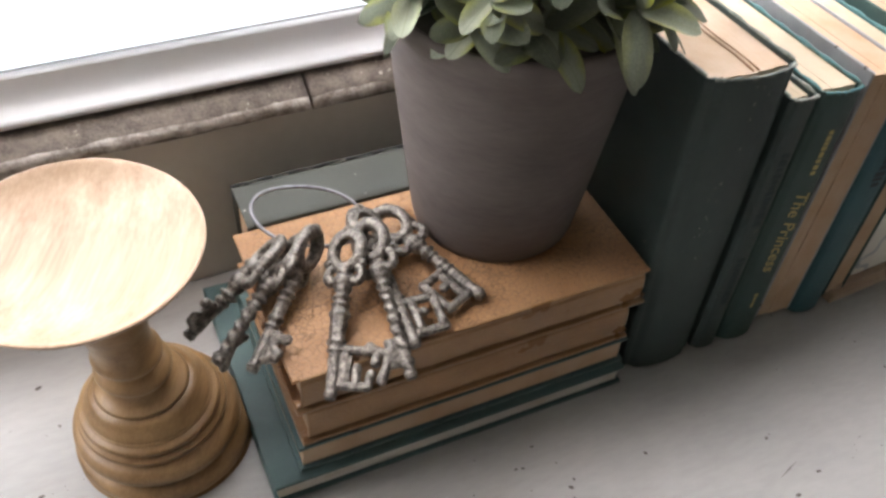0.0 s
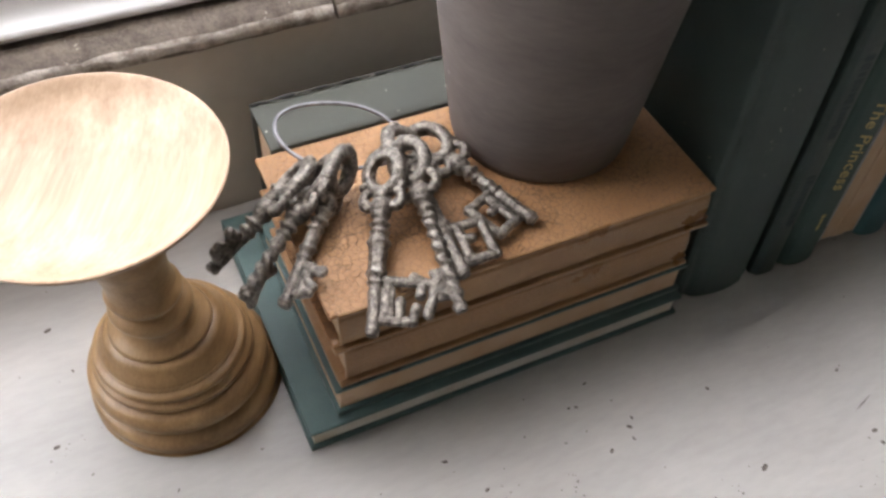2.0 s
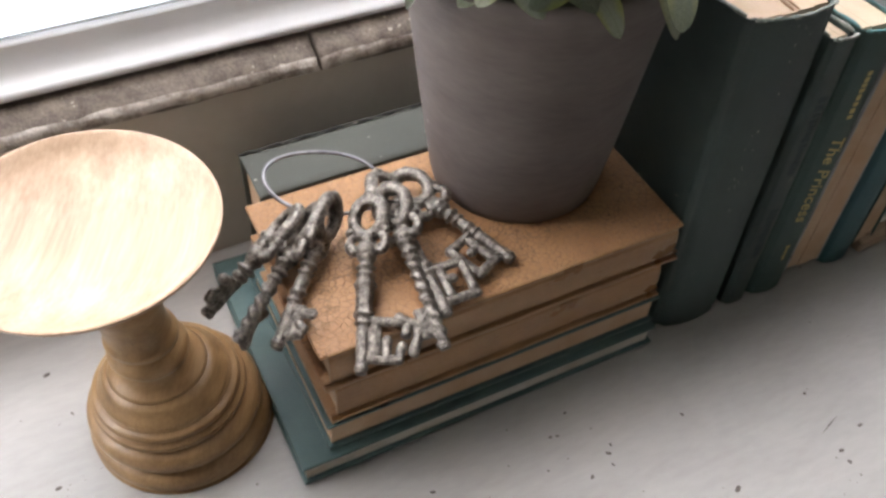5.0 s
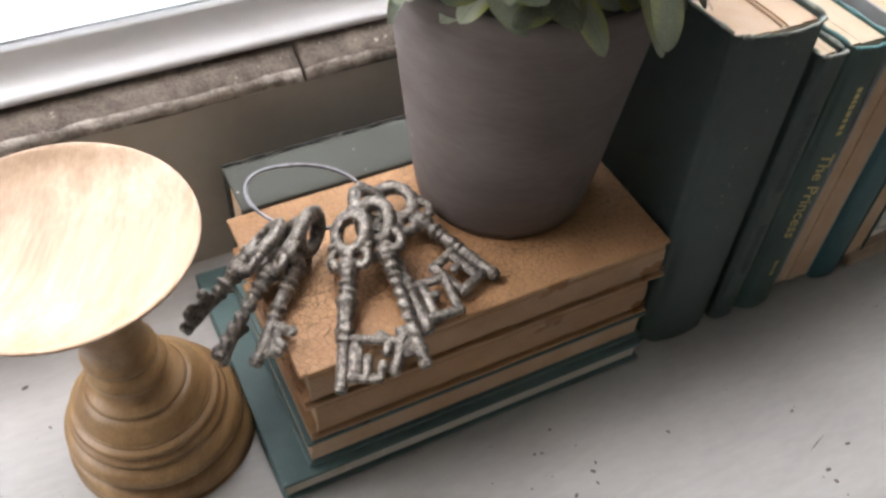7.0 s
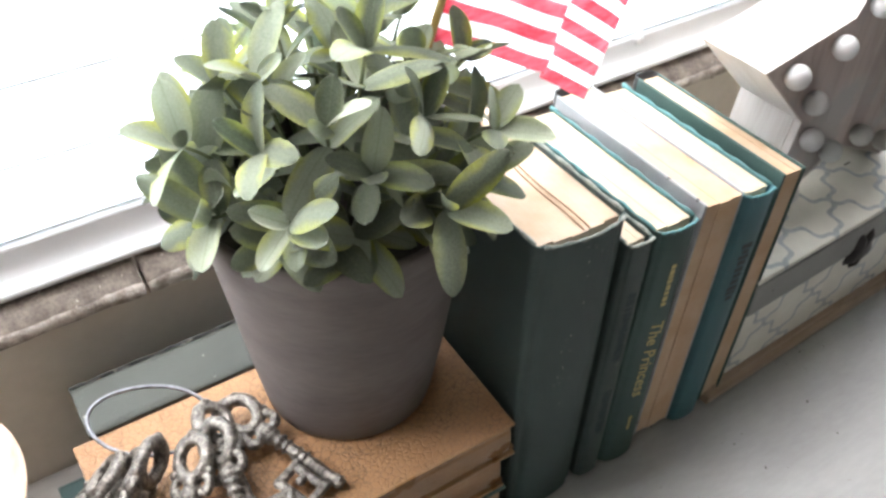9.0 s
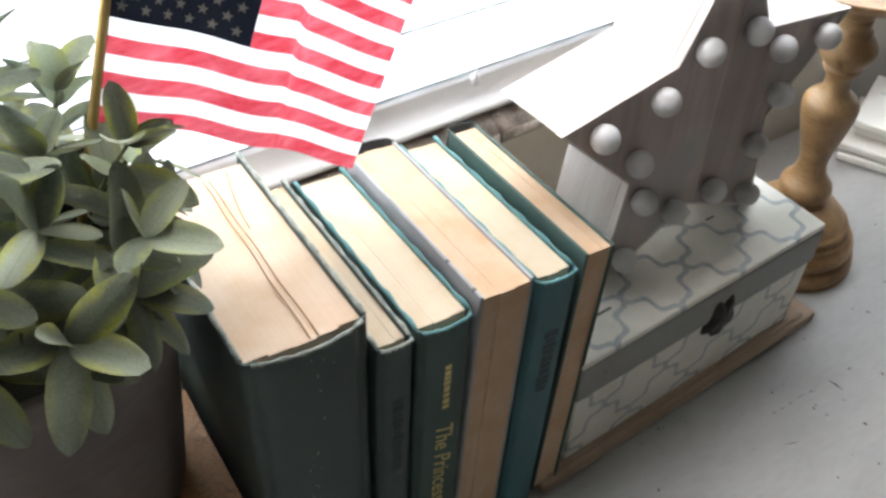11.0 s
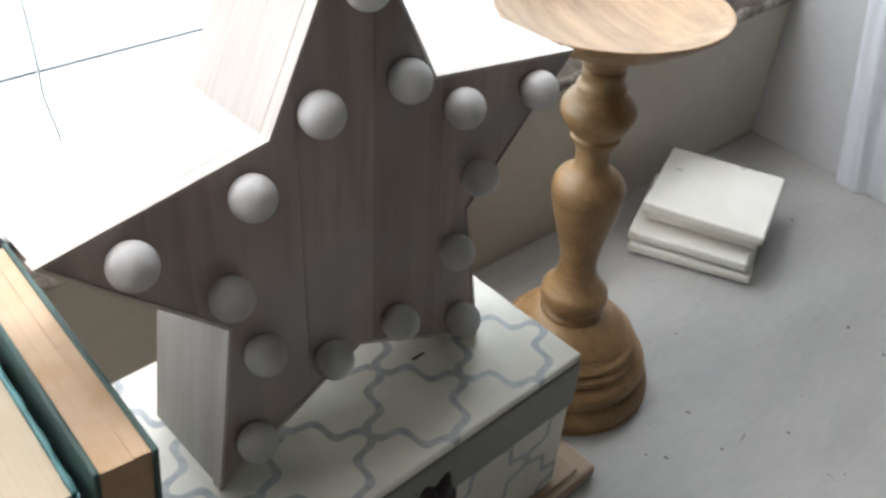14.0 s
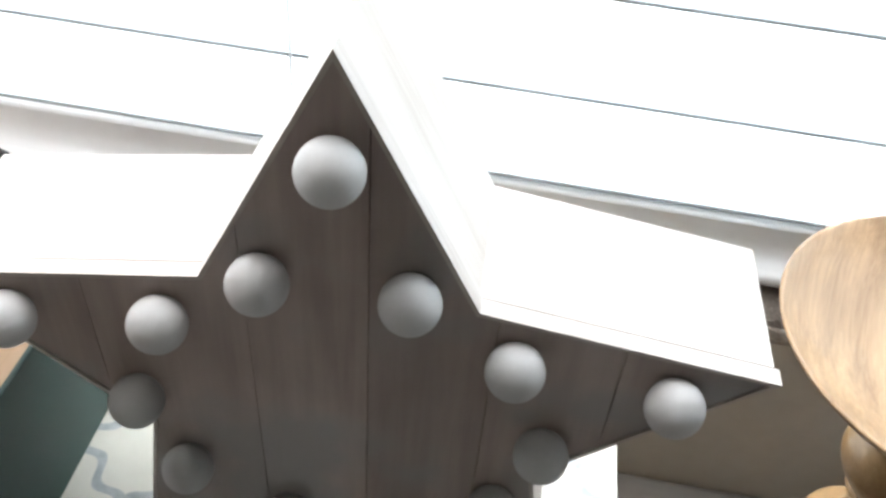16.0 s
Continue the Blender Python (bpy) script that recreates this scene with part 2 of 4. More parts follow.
def leather():
    m, nt, bsdf = nodes_of("tan_leather")
    v = nt.nodes.new("ShaderNodeTexVoronoi")
    v.feature = "DISTANCE_TO_EDGE"
    v.inputs["Scale"].default_value = 270
    warp = noise_node(nt, 60, 3.0)
    tc = nt.nodes.new("ShaderNodeTexCoord")
    add = nt.nodes.new("ShaderNodeVectorMath")
    add.operation = "MULTIPLY_ADD"
    add.inputs[1].default_value = (0.012, 0.012, 0.012)
    nt.links.new(warp.outputs["Color"], add.inputs[0])
    nt.links.new(tc.outputs["Object"], add.inputs[2])
    nt.links.new(add.outputs[0], v.inputs["Vector"])
    slow = noise_node(nt, 18, 4.0)
    crack = ramp(nt, v.outputs["Distance"], [(0.0, (0, 0, 0)), (0.10, (1, 1, 1))])
    where = ramp(nt, noise_node(nt, 26, 3.0).outputs[0], [(0.36, (0.35, 0.35, 0.35)), (0.56, (1, 1, 1))])
    col = ramp(nt, slow.outputs[0], [(0.3, (0.29, 0.145, 0.062)), (0.7, (0.43, 0.235, 0.112))])
    line = mixed(nt, 1.0, where, mixed(nt, 1.0, crack, (1, 1, 1), "DIFFERENCE"), "MULTIPLY")
    col = mixed(nt, mixed(nt, 1.0, line, (0.75, 0.75, 0.75), "MULTIPLY"), col, (0.10, 0.050, 0.022))
    nt.links.new(col, bsdf.inputs["Base Color"])
    bsdf.inputs["Roughness"].default_value = 0.5
    bumped(nt, bsdf, crack, 0.7, 0.0006)
    return m


LEATHER = leather()
LEATHER_PLAIN = surface("smooth_tan_leather", (0.245, 0.132, 0.058), (0.375, 0.214, 0.102), 30, 700, 0.30, 0, 0.5)


def lattice(name, pick):
    """Cream paint with a grey wavy trellis of about four centimetres, and a few worn scratches."""
    m, nt, bsdf = nodes_of(name)
    tc = nt.nodes.new("ShaderNodeTexCoord")
    sep = nt.nodes.new("ShaderNodeSeparateXYZ")
    nt.links.new(tc.outputs["Object"], sep.inputs[0])
    u = math_node(nt, "MULTIPLY", sep.outputs[0], 1 / 0.056)
    v = math_node(nt, "MULTIPLY", sep.outputs[pick], 1 / 0.056)
    p, q = math_node(nt, "ADD", u, v), math_node(nt, "SUBTRACT", u, v)
    two_pi = 2 * math.pi
    sp = math_node(nt, "SINE", math_node(nt, "MULTIPLY", p, two_pi))
    sq = math_node(nt, "SINE", math_node(nt, "MULTIPLY", q, two_pi))
    sp2 = math_node(nt, "SINE", math_node(nt, "MULTIPLY", p, 2 * two_pi))
    sq2 = math_node(nt, "SINE", math_node(nt, "MULTIPLY", q, 2 * two_pi))
    a = math_node(nt, "ADD", p, math_node(nt, "ADD", math_node(nt, "MULTIPLY", sq, 0.034), math_node(nt, "MULTIPLY", sq2, 0.060)))
    b = math_node(nt, "ADD", q, math_node(nt, "ADD", math_node(nt, "MULTIPLY", sp, 0.034), math_node(nt, "MULTIPLY", sp2, 0.060)))
    da = math_node(nt, "ABSOLUTE", math_node(nt, "SUBTRACT", math_node(nt, "FRACT", math_node(nt, "ADD", a, 50.0)), 0.5))
    db = math_node(nt, "ABSOLUTE", math_node(nt, "SUBTRACT", math_node(nt, "FRACT", math_node(nt, "ADD", b, 50.0)), 0.5))
    near = math_node(nt, "MINIMUM", da, db)
    mask = ramp(nt, near, [(0.044, (1, 1, 1)), (0.062, (0, 0, 0))])
    n = noise_node(nt, 30, 4.0)
    cream = ramp(nt, n.outputs[0], [(0.35, (0.62, 0.60, 0.53)), (0.65, (0.72, 0.70, 0.63))])
    grey = ramp(nt, noise_node(nt, 220, 3.0).outputs[0], [(0.35, (0.33, 0.355, 0.365)), (0.65, (0.44, 0.465, 0.475))])
    nt.links.new(mixed(nt, mask, cream, grey), bsdf.inputs["Base Color"])
    bsdf.inputs["Roughness"].default_value = 0.32
    bumped(nt, bsdf, n.outputs[0], 0.1)
    return m


LATTICE_TOP = lattice("trellis_painted_top", 1)
LATTICE_FRONT = lattice("trellis_painted_front", 2)
BOX_GREY = surface("grey_lid_edge", (0.175, 0.178, 0.168), (0.240, 0.243, 0.230), 40, 500, 0.45, 0, 0.2, spots=((0.06, 0.055, 0.05), 90, 0.73))


def leaf_material():
    m, nt, bsdf = nodes_of("sage_leaf")
    info = nt.nodes.new("ShaderNodeObjectInfo")
    tc = nt.nodes.new("ShaderNodeTexCoord")
    sep = nt.nodes.new("ShaderNodeSeparateXYZ")
    nt.links.new(tc.outputs["Object"], sep.inputs[0])
    edge = math_node(nt, "ABSOLUTE", math_node(nt, "MULTIPLY", sep.outputs[0], 112.0))
    n = noise_node(nt, 75, 3.0)
    sage = ramp(nt, info.outputs["Random"], [(0.0, (0.12, 0.145, 0.10)), (0.4, (0.20, 0.232, 0.168)), (0.75, (0.33, 0.37, 0.28)), (1.0, (0.50, 0.54, 0.43))])
    lime = ramp(nt, math_node(nt, "FRACT", math_node(nt, "MULTIPLY", info.outputs["Random"], 7.0)), [(0.0, (0.42, 0.47, 0.16)), (1.0, (0.50, 0.50, 0.05))])
    some = ramp(nt, math_node(nt, "FRACT", math_node(nt, "MULTIPLY", info.outputs["Random"], 13.0)), [(0.20, (0.25, 0.25, 0.25)), (0.60, (1, 1, 1))])
    where = math_node(nt, "MULTIPLY", math_node(nt, "ADD", edge, math_node(nt, "MULTIPLY", n.outputs[0], 1.1)), 0.62)
    col = mixed(nt, mixed(nt, 1.0, some, ramp(nt, where, [(0.56, (0, 0, 0)), (0.88, (0.95, 0.95, 0.95))]), "MULTIPLY"), sage, lime)
    vein = ramp(nt, edge, [(0.0, (1, 1, 1)), (0.07, (0, 0, 0))])
    col = mixed(nt, mixed(nt, 1.0, vein, (0.45, 0.45, 0.45), "MULTIPLY"), col, (0.20, 0.24, 0.14))
    fuzz = noise_node(nt, 900, 2.0)
    col = mixed(nt, 0.16, col, ramp(nt, fuzz.outputs[0], [(0.35, (0.16, 0.19, 0.13)), (0.65, (0.52, 0.55, 0.45))]))
    nt.links.new(col, bsdf.inputs["Base Color"])
    bsdf.inputs["Roughness"].default_value = 0.8
    bsdf.inputs["Sheen Weight"].default_value = 0.2
    bumped(nt, bsdf, fuzz.outputs[0], 0.5, 0.0005)
    out = nt.nodes["Material Output"]
    tr = nt.nodes.new("ShaderNodeBsdfTranslucent")
    nt.links.new(col, tr.inputs[0])
    mix = nt.nodes.new("ShaderNodeMixShader")
    mix.inputs[0].default_value = 0.2
    nt.links.new(bsdf.outputs[0], mix.inputs[1])
    nt.links.new(tr.outputs[0], mix.inputs[2])
    nt.links.new(mix.outputs[0], out.inputs[0])
    return m


LEAF = leaf_material()
STEM = surface("green_stem", (0.10, 0.12, 0.06), (0.17, 0.19, 0.10), 80, 700, 0.7, 0, 0.3)


def slat_material():
    m, nt, bsdf = nodes_of("white_blind_slat")
    n = noise_node(nt, 9, 2.0)
    nt.links.new(ramp(nt, n.outputs[0], [(0.3, (0.84, 0.86, 0.88)), (0.7, (0.88, 0.90, 0.92))]), bsdf.inputs["Base Color"])
    bsdf.inputs["Roughness"].default_value = 0.45
    tr = nt.nodes.new("ShaderNodeBsdfTranslucent")
    tr.inputs[0].default_value = (0.79, 0.87, 0.90, 1)
    mix = nt.nodes.new("ShaderNodeMixShader")
    mix.inputs[0].default_value = 0.5
    nt.links.new(bsdf.outputs[0], mix.inputs[1])
    nt.links.new(tr.outputs[0], mix.inputs[2])
    nt.links.new(mix.outputs[0], nt.nodes["Material Output"].inputs[0])
    return m


SLAT = slat_material()
CORD = surface("grey_white_cord", (0.80, 0.80, 0.80), (0.88, 0.88, 0.88), 60, 900, 0.8, 0, 0.3)
thin_cloth(CORD, 0.25)
# grey for the strips that stand in for shade between slats
SLAT_SHADE = surface("blind_slat_shade", (0.20, 0.195, 0.19), (0.27, 0.265, 0.26), 30, 300, 0.6, 0, 0.1)


# ---- building helpers ----
def mesh_of(name, bm, material, smooth=False):
    me = bpy.data.meshes.new(name)
    bmesh.ops.recalc_face_normals(bm, faces=bm.faces)
    for f in bm.faces:
        f.smooth = smooth
    bm.to_mesh(me)
    bm.free()
    for m in (material if isinstance(material, (list, tuple)) else (material,)):
        me.materials.append(m)
    return me


def part(name, bm, material, parent=None, label="", smooth=False, at=None):
    ob = new(name, mesh_of(name, bm, material, smooth))
    if at is not None:
        ob.matrix_world = at
    if parent is not None:
        ob.parent = parent
    if label:
        tagged(ob, label)
    return ob


def empty(name, at, label, category, group=""):
    ob = new(name)
    ob.matrix_world = at
    return tagged(ob, label, category, group)


def slab(x0, y0, z0, x1, y1, z1, bevel=0.0, segments=2, bm=None):
    bm2 = bmesh.new()
    bmesh.ops.create_cube(bm2, size=1.0)
    for v in bm2.verts:
        v.co = Vector(((x0 + x1) / 2 + v.co.x * (x1 - x0), (y0 + y1) / 2 + v.co.y * (y1 - y0), (z0 + z1) / 2 + v.co.z * (z1 - z0)))
    if bevel:
        bmesh.ops.bevel(bm2, geom=list(bm2.edges), offset=bevel, segments=segments, profile=0.5, affect="EDGES")
    if bm is None:
        return bm2
    me = bpy.data.meshes.new("tmp")
    bm2.to_mesh(me)
    bm2.free()
    bm.from_mesh(me)
    bpy.data.meshes.remove(me)
    return bm


def turned(profile, segments=64):
    """A solid of revolution round z from (radius, height) pairs."""
    bm = bmesh.new()
    rings = []
    for r, z in profile:
        if r < 1e-6:
            rings.append([bm.verts.new((0, 0, z))])
        else:
            rings.append([bm.verts.new((r * math.cos(2 * math.pi * i / segments), r * math.sin(2 * math.pi * i / segments), z)) for i in range(segments)])
    for a, b in zip(rings, rings[1:]):
        for i in range(segments):
            j = (i + 1) % segments
            quad = [a[i % len(a)], a[j % len(a)], b[j % len(b)], b[i % len(b)]]
            quad = list(dict.fromkeys(quad))
            if len(quad) > 2:
                bm.faces.new(quad)
    return bm


def smooth_profile(points, steps=5):
    """Catmull-Rom through (radius, height) points."""
    out = []
    pts = [points[0]] + list(points) + [points[-1]]
    for i in range(1, len(pts) - 2):
        p0, p1, p2, p3 = (Vector(p) for p in pts[i - 1:i + 3])
        for k in range(steps):
            t = k / steps
            q = 0.5 * ((2 * p1) + (p2 - p0) * t + (2 * p0 - 5 * p1 + 4 * p2 - p3) * t * t + (3 * p1 - p0 - 3 * p2 + p3) * t ** 3)
            out.append((max(q.x, 0.0), q.y))
    out.append(tuple(points[-1]))
    return out


def tube(points, radius, segments=10, bm=None, closed=False):
    """A round bar along points; radius is a number or a function of the share of the way."""
    bm = bm or bmesh.new()
    pts = [Vector(p) for p in points]
    rings = []
    n = len(pts)
    side = None
    for i, p in enumerate(pts):
        a, b = (pts[i - 1], pts[(i + 1) % n]) if closed else (pts[max(i - 1, 0)], pts[min(i + 1, n - 1)])
        d = (b - a).normalized()
        if side is None:
            side = d.orthogonal().normalized()
        side = (side - d * side.dot(d)).normalized()
        other = d.cross(side)
        r = radius(i / max(n - 1, 1)) if callable(radius) else radius
        rings.append([bm.verts.new(p + (side * math.cos(2 * math.pi * k / segments) + other * math.sin(2 * math.pi * k / segments)) * r) for k in range(segments)])
    for i in range(n if closed else n - 1):
        a, b = rings[i], rings[(i + 1) % n]
        for k in range(segments):
            bm.faces.new((a[k], a[(k + 1) % segments], b[(k + 1) % segments], b[k]))
    if not closed:
        bm.faces.new(rings[0][::-1])
        bm.faces.new(rings[-1])
    return bm


# ---- structure ----
def structure(name, bm, material, label, category, at=None, smooth=False):
    ob = part(name, bm, material, None, "", smooth, at)
    return tagged(ob, label, category, "", "structure")


structure("sill", slab(-1.2, -0.34, -0.045, 1.60, 0.203, 0.0, 0.004), SILL, "deep white-painted window sill with chips and dark specks", "sill")
structure("wall_window", slab(-1.2, 0.203, -0.80, 1.60, 0.30, 0.1358), WALL, "beige-grey painted wall below the window", "wall")
structure("wall_below_sill", slab(-2.4, 0.06, -0.80, 3.2, 0.203, -0.046), ROOM, "plain painted wall under the sill", "wall")
structure("wall_reveal", slab(1.130, 0.100, 0.0, 1.34, 0.203, 1.60), WALL_SIDE, "grey-white painted side of the window recess", "wall")
# the darkness beyond the curtain is shade, held in this wall's colour
structure("wall_return", slab(1.172, -0.34, 0.0, 1.34, 0.099, 1.60), SHADE_WALL, "wall beyond the curtain with shade put into its dark colour", "wall")
structure("wall_left", slab(-1.25, -0.34, 0.0, -1.20, 0.203, 1.60), WALL_SIDE, "grey-white painted side of the window recess", "wall")
structure("wall_above", slab(-2.4, 0.203, 1.40, 3.2, 0.30, 1.60), ROOM, "plain painted wall above the window", "wall")
structure("wall_beside_a", slab(-2.4, 0.203, -0.80, -1.2, 0.30, 1.40), ROOM, "plain painted wall beside the window", "wall")
structure("wall_beside_b", slab(1.60, 0.203, -0.80, 3.2, 0.30, 1.40), ROOM, "plain painted wall beside the window", "wall")
structure("wall_south", slab(-2.4, -3.1, -0.80, 3.2, -3.0, 1.60), ROOM, "plain painted room wall", "wall")
structure("wall_west", slab(-2.5, -3.0, -0.80, -2.4, 0.30, 1.60), ROOM, "plain painted room wall", "wall")
# unseen wall, set close and dark to cut bounce light on the right
structure("wall_east", slab(1.95, -3.0, -0.80, 2.05, 0.202, 1.60), SHADE_WALL, "unseen dark wall added to cut bounce light", "wall")
structure("floor", slab(-2.5, -3.1, -0.85, 3.3, 0.30, -0.80), FLOOR, "brown wooden room floor", "floor")
structure("ceiling", slab(-2.5, -3.1, 1.60, 3.3, 0.30, 1.66), ROOM, "plain white ceiling", "ceiling")

# the stone ledge under the window rail, in lengths with open cracks
LEDGE_CUTS = (-1.2, -0.62, 0.0931, 0.52, 0.965, 1.13)


def ledge_piece(x0, x1, seed):
    bm = bmesh.new()
    steps = max(8, int((x1 - x0) / 0.006))
    rows = []
    section = ((0.235, 0.1360), (0.2032, 0.1345), (0.1975, 0.1335), (0.1950, 0.1362), (0.1952, 0.1405), (0.1972, 0.1440), (0.2040, 0.1475), (0.2120, 0.1515), (0.235, 0.1535))
    for i in range(steps + 1):
        x = x0 + (x1 - x0) * i / steps
        row = []
        for k, (y, z) in enumerate(section):
            w = 0.0 if k in (0, 8) else (0.35 if k == 2 else 1.0)
            ny = noise.noise(Vector((x * 42, k * 0.9, seed))) * 0.0022 + noise.noise(Vector((x * 190, k * 1.7, seed + 5))) * 0.0011
            nz = noise.noise(Vector((x * 55, k * 0.8 + 9, seed))) * 0.0017 + noise.noise(Vector((x * 240, k * 1.3 + 4, seed))) * 0.0008
            row.append(bm.verts.new((x, y + w * ny, z + (w * nz if k > 1 else 0))))
        rows.append(row)
    for a, b in zip(rows, rows[1:]):
        for k in range(len(section)):
            j = (k + 1) % len(section)
            bm.faces.new((a[k], a[j], b[j], b[k])).material_index = 1 if k in (3, 4) else 0
    bm.faces.new(rows[0])
    bm.faces.new(rows[-1][::-1])
    return bm


ledge = tagged(new("window_ledge"), "rough chipped dark stone ledge cracked across", "ledge", "", "structure")
for i, (a, b) in enumerate(zip(LEDGE_CUTS, LEDGE_CUTS[1:])):
    part("stone", ledge_piece(a + 0.0012, b - 0.0012, i * 7.3), (STONE, STONE_PALE), ledge, "", True)

window = tagged(new("window_1"), "white-painted window with closed white blinds in daylight", "window", "", "structure")
SPLIT = 0.285
for x0, x1, top in ((-1.2, SPLIT - 0.001, 0.1832), (SPLIT + 0.001, 1.130, 0.1803)):
    rail = bmesh.new()
    cove = ((0.275, 0.1540), (0.2150, 0.1540), *smooth_profile([(0.2118, 0.1548), (0.2108, 0.1572), (0.2118, 0.1598), (0.2150, 0.1618), (0.2186, 0.1646), (0.2212, 0.1690), (0.2226, 0.1740), (0.2234, top - 0.0012)], 5), (0.2250, top), (0.275, top))
    ends = [[rail.verts.new((x, y, min(z, top))) for y, z in cove] for x in (x0, x1)]
    for k in range(len(cove)):
        j = (k + 1) % len(cove)
        rail.faces.new((ends[0][k], ends[1][k], ends[1][j], ends[0][j])).smooth = True
    rail.faces.new(ends[0])
    rail.faces.new(ends[1][::-1])
    part("bottom_rail", rail, FRAME, window, "", True)
part("side_frame", slab(1.090, 0.236, 0.1805, 1.130, 0.275, 1.40, 0.002), FRAME, window)
part("side_frame", slab(-1.2, 0.236, 0.1834, -1.16, 0.275, 1.40, 0.002), FRAME, window)
part("head_frame", slab(-1.159, 0.236, 1.36, 1.089, 0.275, 1.40, 0.002), FRAME, window)

def slat_mesh(x0, x1):
    bm = bmesh.new()
    rows = []
    for k in range(7):
        s = k / 6
        y = -0.0045 * math.sin(math.pi * s) + (0.5 - s) * -0.010
        z = s * 0.0485
        rows.append((bm.verts.new((x0, y, z)), bm.verts.new((x1, y, z)), bm.verts.new((x0, y + 0.0022, z)), bm.verts.new((x1, y + 0.0022, z))))
    for a, b in zip(rows, rows[1:]):
        bm.faces.new((a[0], a[1], b[1], b[0]))
        bm.faces.new((a[2], b[2], b[3], a[3]))
        bm.faces.new((a[0], b[0], b[2], a[2]))
        bm.faces.new((a[1], a[3], b[3], b[1]))
    bm.faces.new((rows[0][0], rows[0][2], rows[0][3], rows[0][1]))
    bm.faces.new((rows[-1][0], rows[-1][1], rows[-1][3], rows[-1][2]))
    return mesh_of("slat", bm, SLAT, True)


def window_blind(x0, x1, low, pitch, cords):
    blind = empty("window_blind", pose(0, 0.233, low), "closed white horizontal blind glowing with daylight", "blind", "window blinds side by side")
    slat_data = slat_mesh(x0, x1)
    shade_data = mesh_of("slat_edge", slab(x0, -0.0009, -0.0005, x1, 0.0009, 0.0005, 0.0002, 1), SLAT_SHADE)
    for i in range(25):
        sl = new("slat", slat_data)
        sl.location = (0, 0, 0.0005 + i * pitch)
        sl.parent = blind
        # added dark strip: the shade line where two slats overlap
        e = new("slat_edge", shade_data)
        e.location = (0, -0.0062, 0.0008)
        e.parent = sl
    for x in cords:
        sway = [(x + 0.003 * math.sin(z * 23) + (0.004 if z < 0.02 else 0), -0.0125, z) for z in [k * 0.02 - 0.002 for k in range(59)]]
        part("cord", tube(sway, 0.0007, 6), CORD, blind, "thin white cord")
    return blind


window_blind(-1.155, SPLIT - 0.0005, 0.1836, 0.0484, (-0.55,))
blind = window_blind(SPLIT + 0.0005, 1.085, 0.1808, 0.0468, (0.508, 0.98))
part("cord_knob", turned([(0, 0), (0.003, 0.001), (0.0035, 0.006), (0.001, 0.011), (0, 0.011)], 12), FRAME, blind, "small white cord end", True, pose(0.512, -0.0125, -0.006))

# curtain at the end of the sill
def curtain_mesh():
    bm = bmesh.new()
    sheets = []
    heights = [0.0012, 0.05, 0.10, 0.16, 0.22, 0.30, 0.40, 0.60, 0.90, 1.50]
    n = 60
    for off in (0.0, 0.0016):
        sheet = []
        for i in range(n + 1):
            s = i / n
            x = 1.119 + 0.0026 * math.sin(s * 13 + 0.4) + 0.0016 * math.sin(s * 31 + 1)
            y = 0.030 + s * 0.076
            sheet.append([bm.verts.new((x + off + 0.003 * math.sin(z * 9 + s * 5), y + 0.19 * min(z, 0.40), z)) for z in heights])
        sheets.append(sheet)
    for k, sheet in enumerate(sheets):
        for a, b in zip(sheet, sheet[1:]):
            for h in range(len(heights) - 1):
                quad = (a[h], b[h], b[h + 1], a[h + 1])
                bm.faces.new(quad if k == 0 else quad[::-1])
    return bm


tagged(part("curtain", curtain_mesh(), CLOTH_WHITE, None, "", True), "thin white curtain edge hanging at the end of the sill", "curtain")

# chips and scratches in the sill's paint
MARKS = ((-0.119, 0.143, 0.006), (-0.127, 0.0615, 0.004), (0.065, -0.032, 0.004), (0.163, -0.019, 0.003), (0.1715, -0.0545, 0.004), (0.176, -0.050, 0.0025), (0.170, -0.062, 0.003), (0.2285, -0.107, 0.005), (0.303, -0.114, 0.004), (0.326, -0.1055, 0.004), (0.953, -0.004, 0.004), (0.832, -0.034, 0.003), (0.860, -0.139, 0.005), (0.966, -0.054, 0.003), (0.910, -0.060, 0.003))
chips = bmesh.new()
rng = random.Random(4)
spots = [(x, y, s) for x, y, s in MARKS]
for i in range(340):
    x, y = rng.uniform(-0.35, 1.12), rng.uniform(-0.2, 0.19)
    spots.append((x, y, rng.choice((0.0009, 0.0012, 0.0012, 0.0016, 0.0022, 0.0032))))
    if i % 9 == 0:
        spots += [(x + rng.gauss(0, 0.009), y + rng.gauss(0, 0.006), rng.choice((0.0007, 0.0010, 0.0014))) for k in range(6)]
for x, y, s in spots:
    a0, n = rng.uniform(0, 6.28), rng.randint(5, 8)
    ring = []
    for k in range(n):
        a = 2 * math.pi * k / n
        r = s * rng.uniform(0.25, 0.6)
        px, py = r * math.cos(a) * 1.15, r * math.sin(a) * 0.7
        ring.append(chips.verts.new((x + px * math.cos(a0) - py * math.sin(a0), y + px * math.sin(a0) + py * math.cos(a0), 0.0004)))
    chips.faces.new(ring)
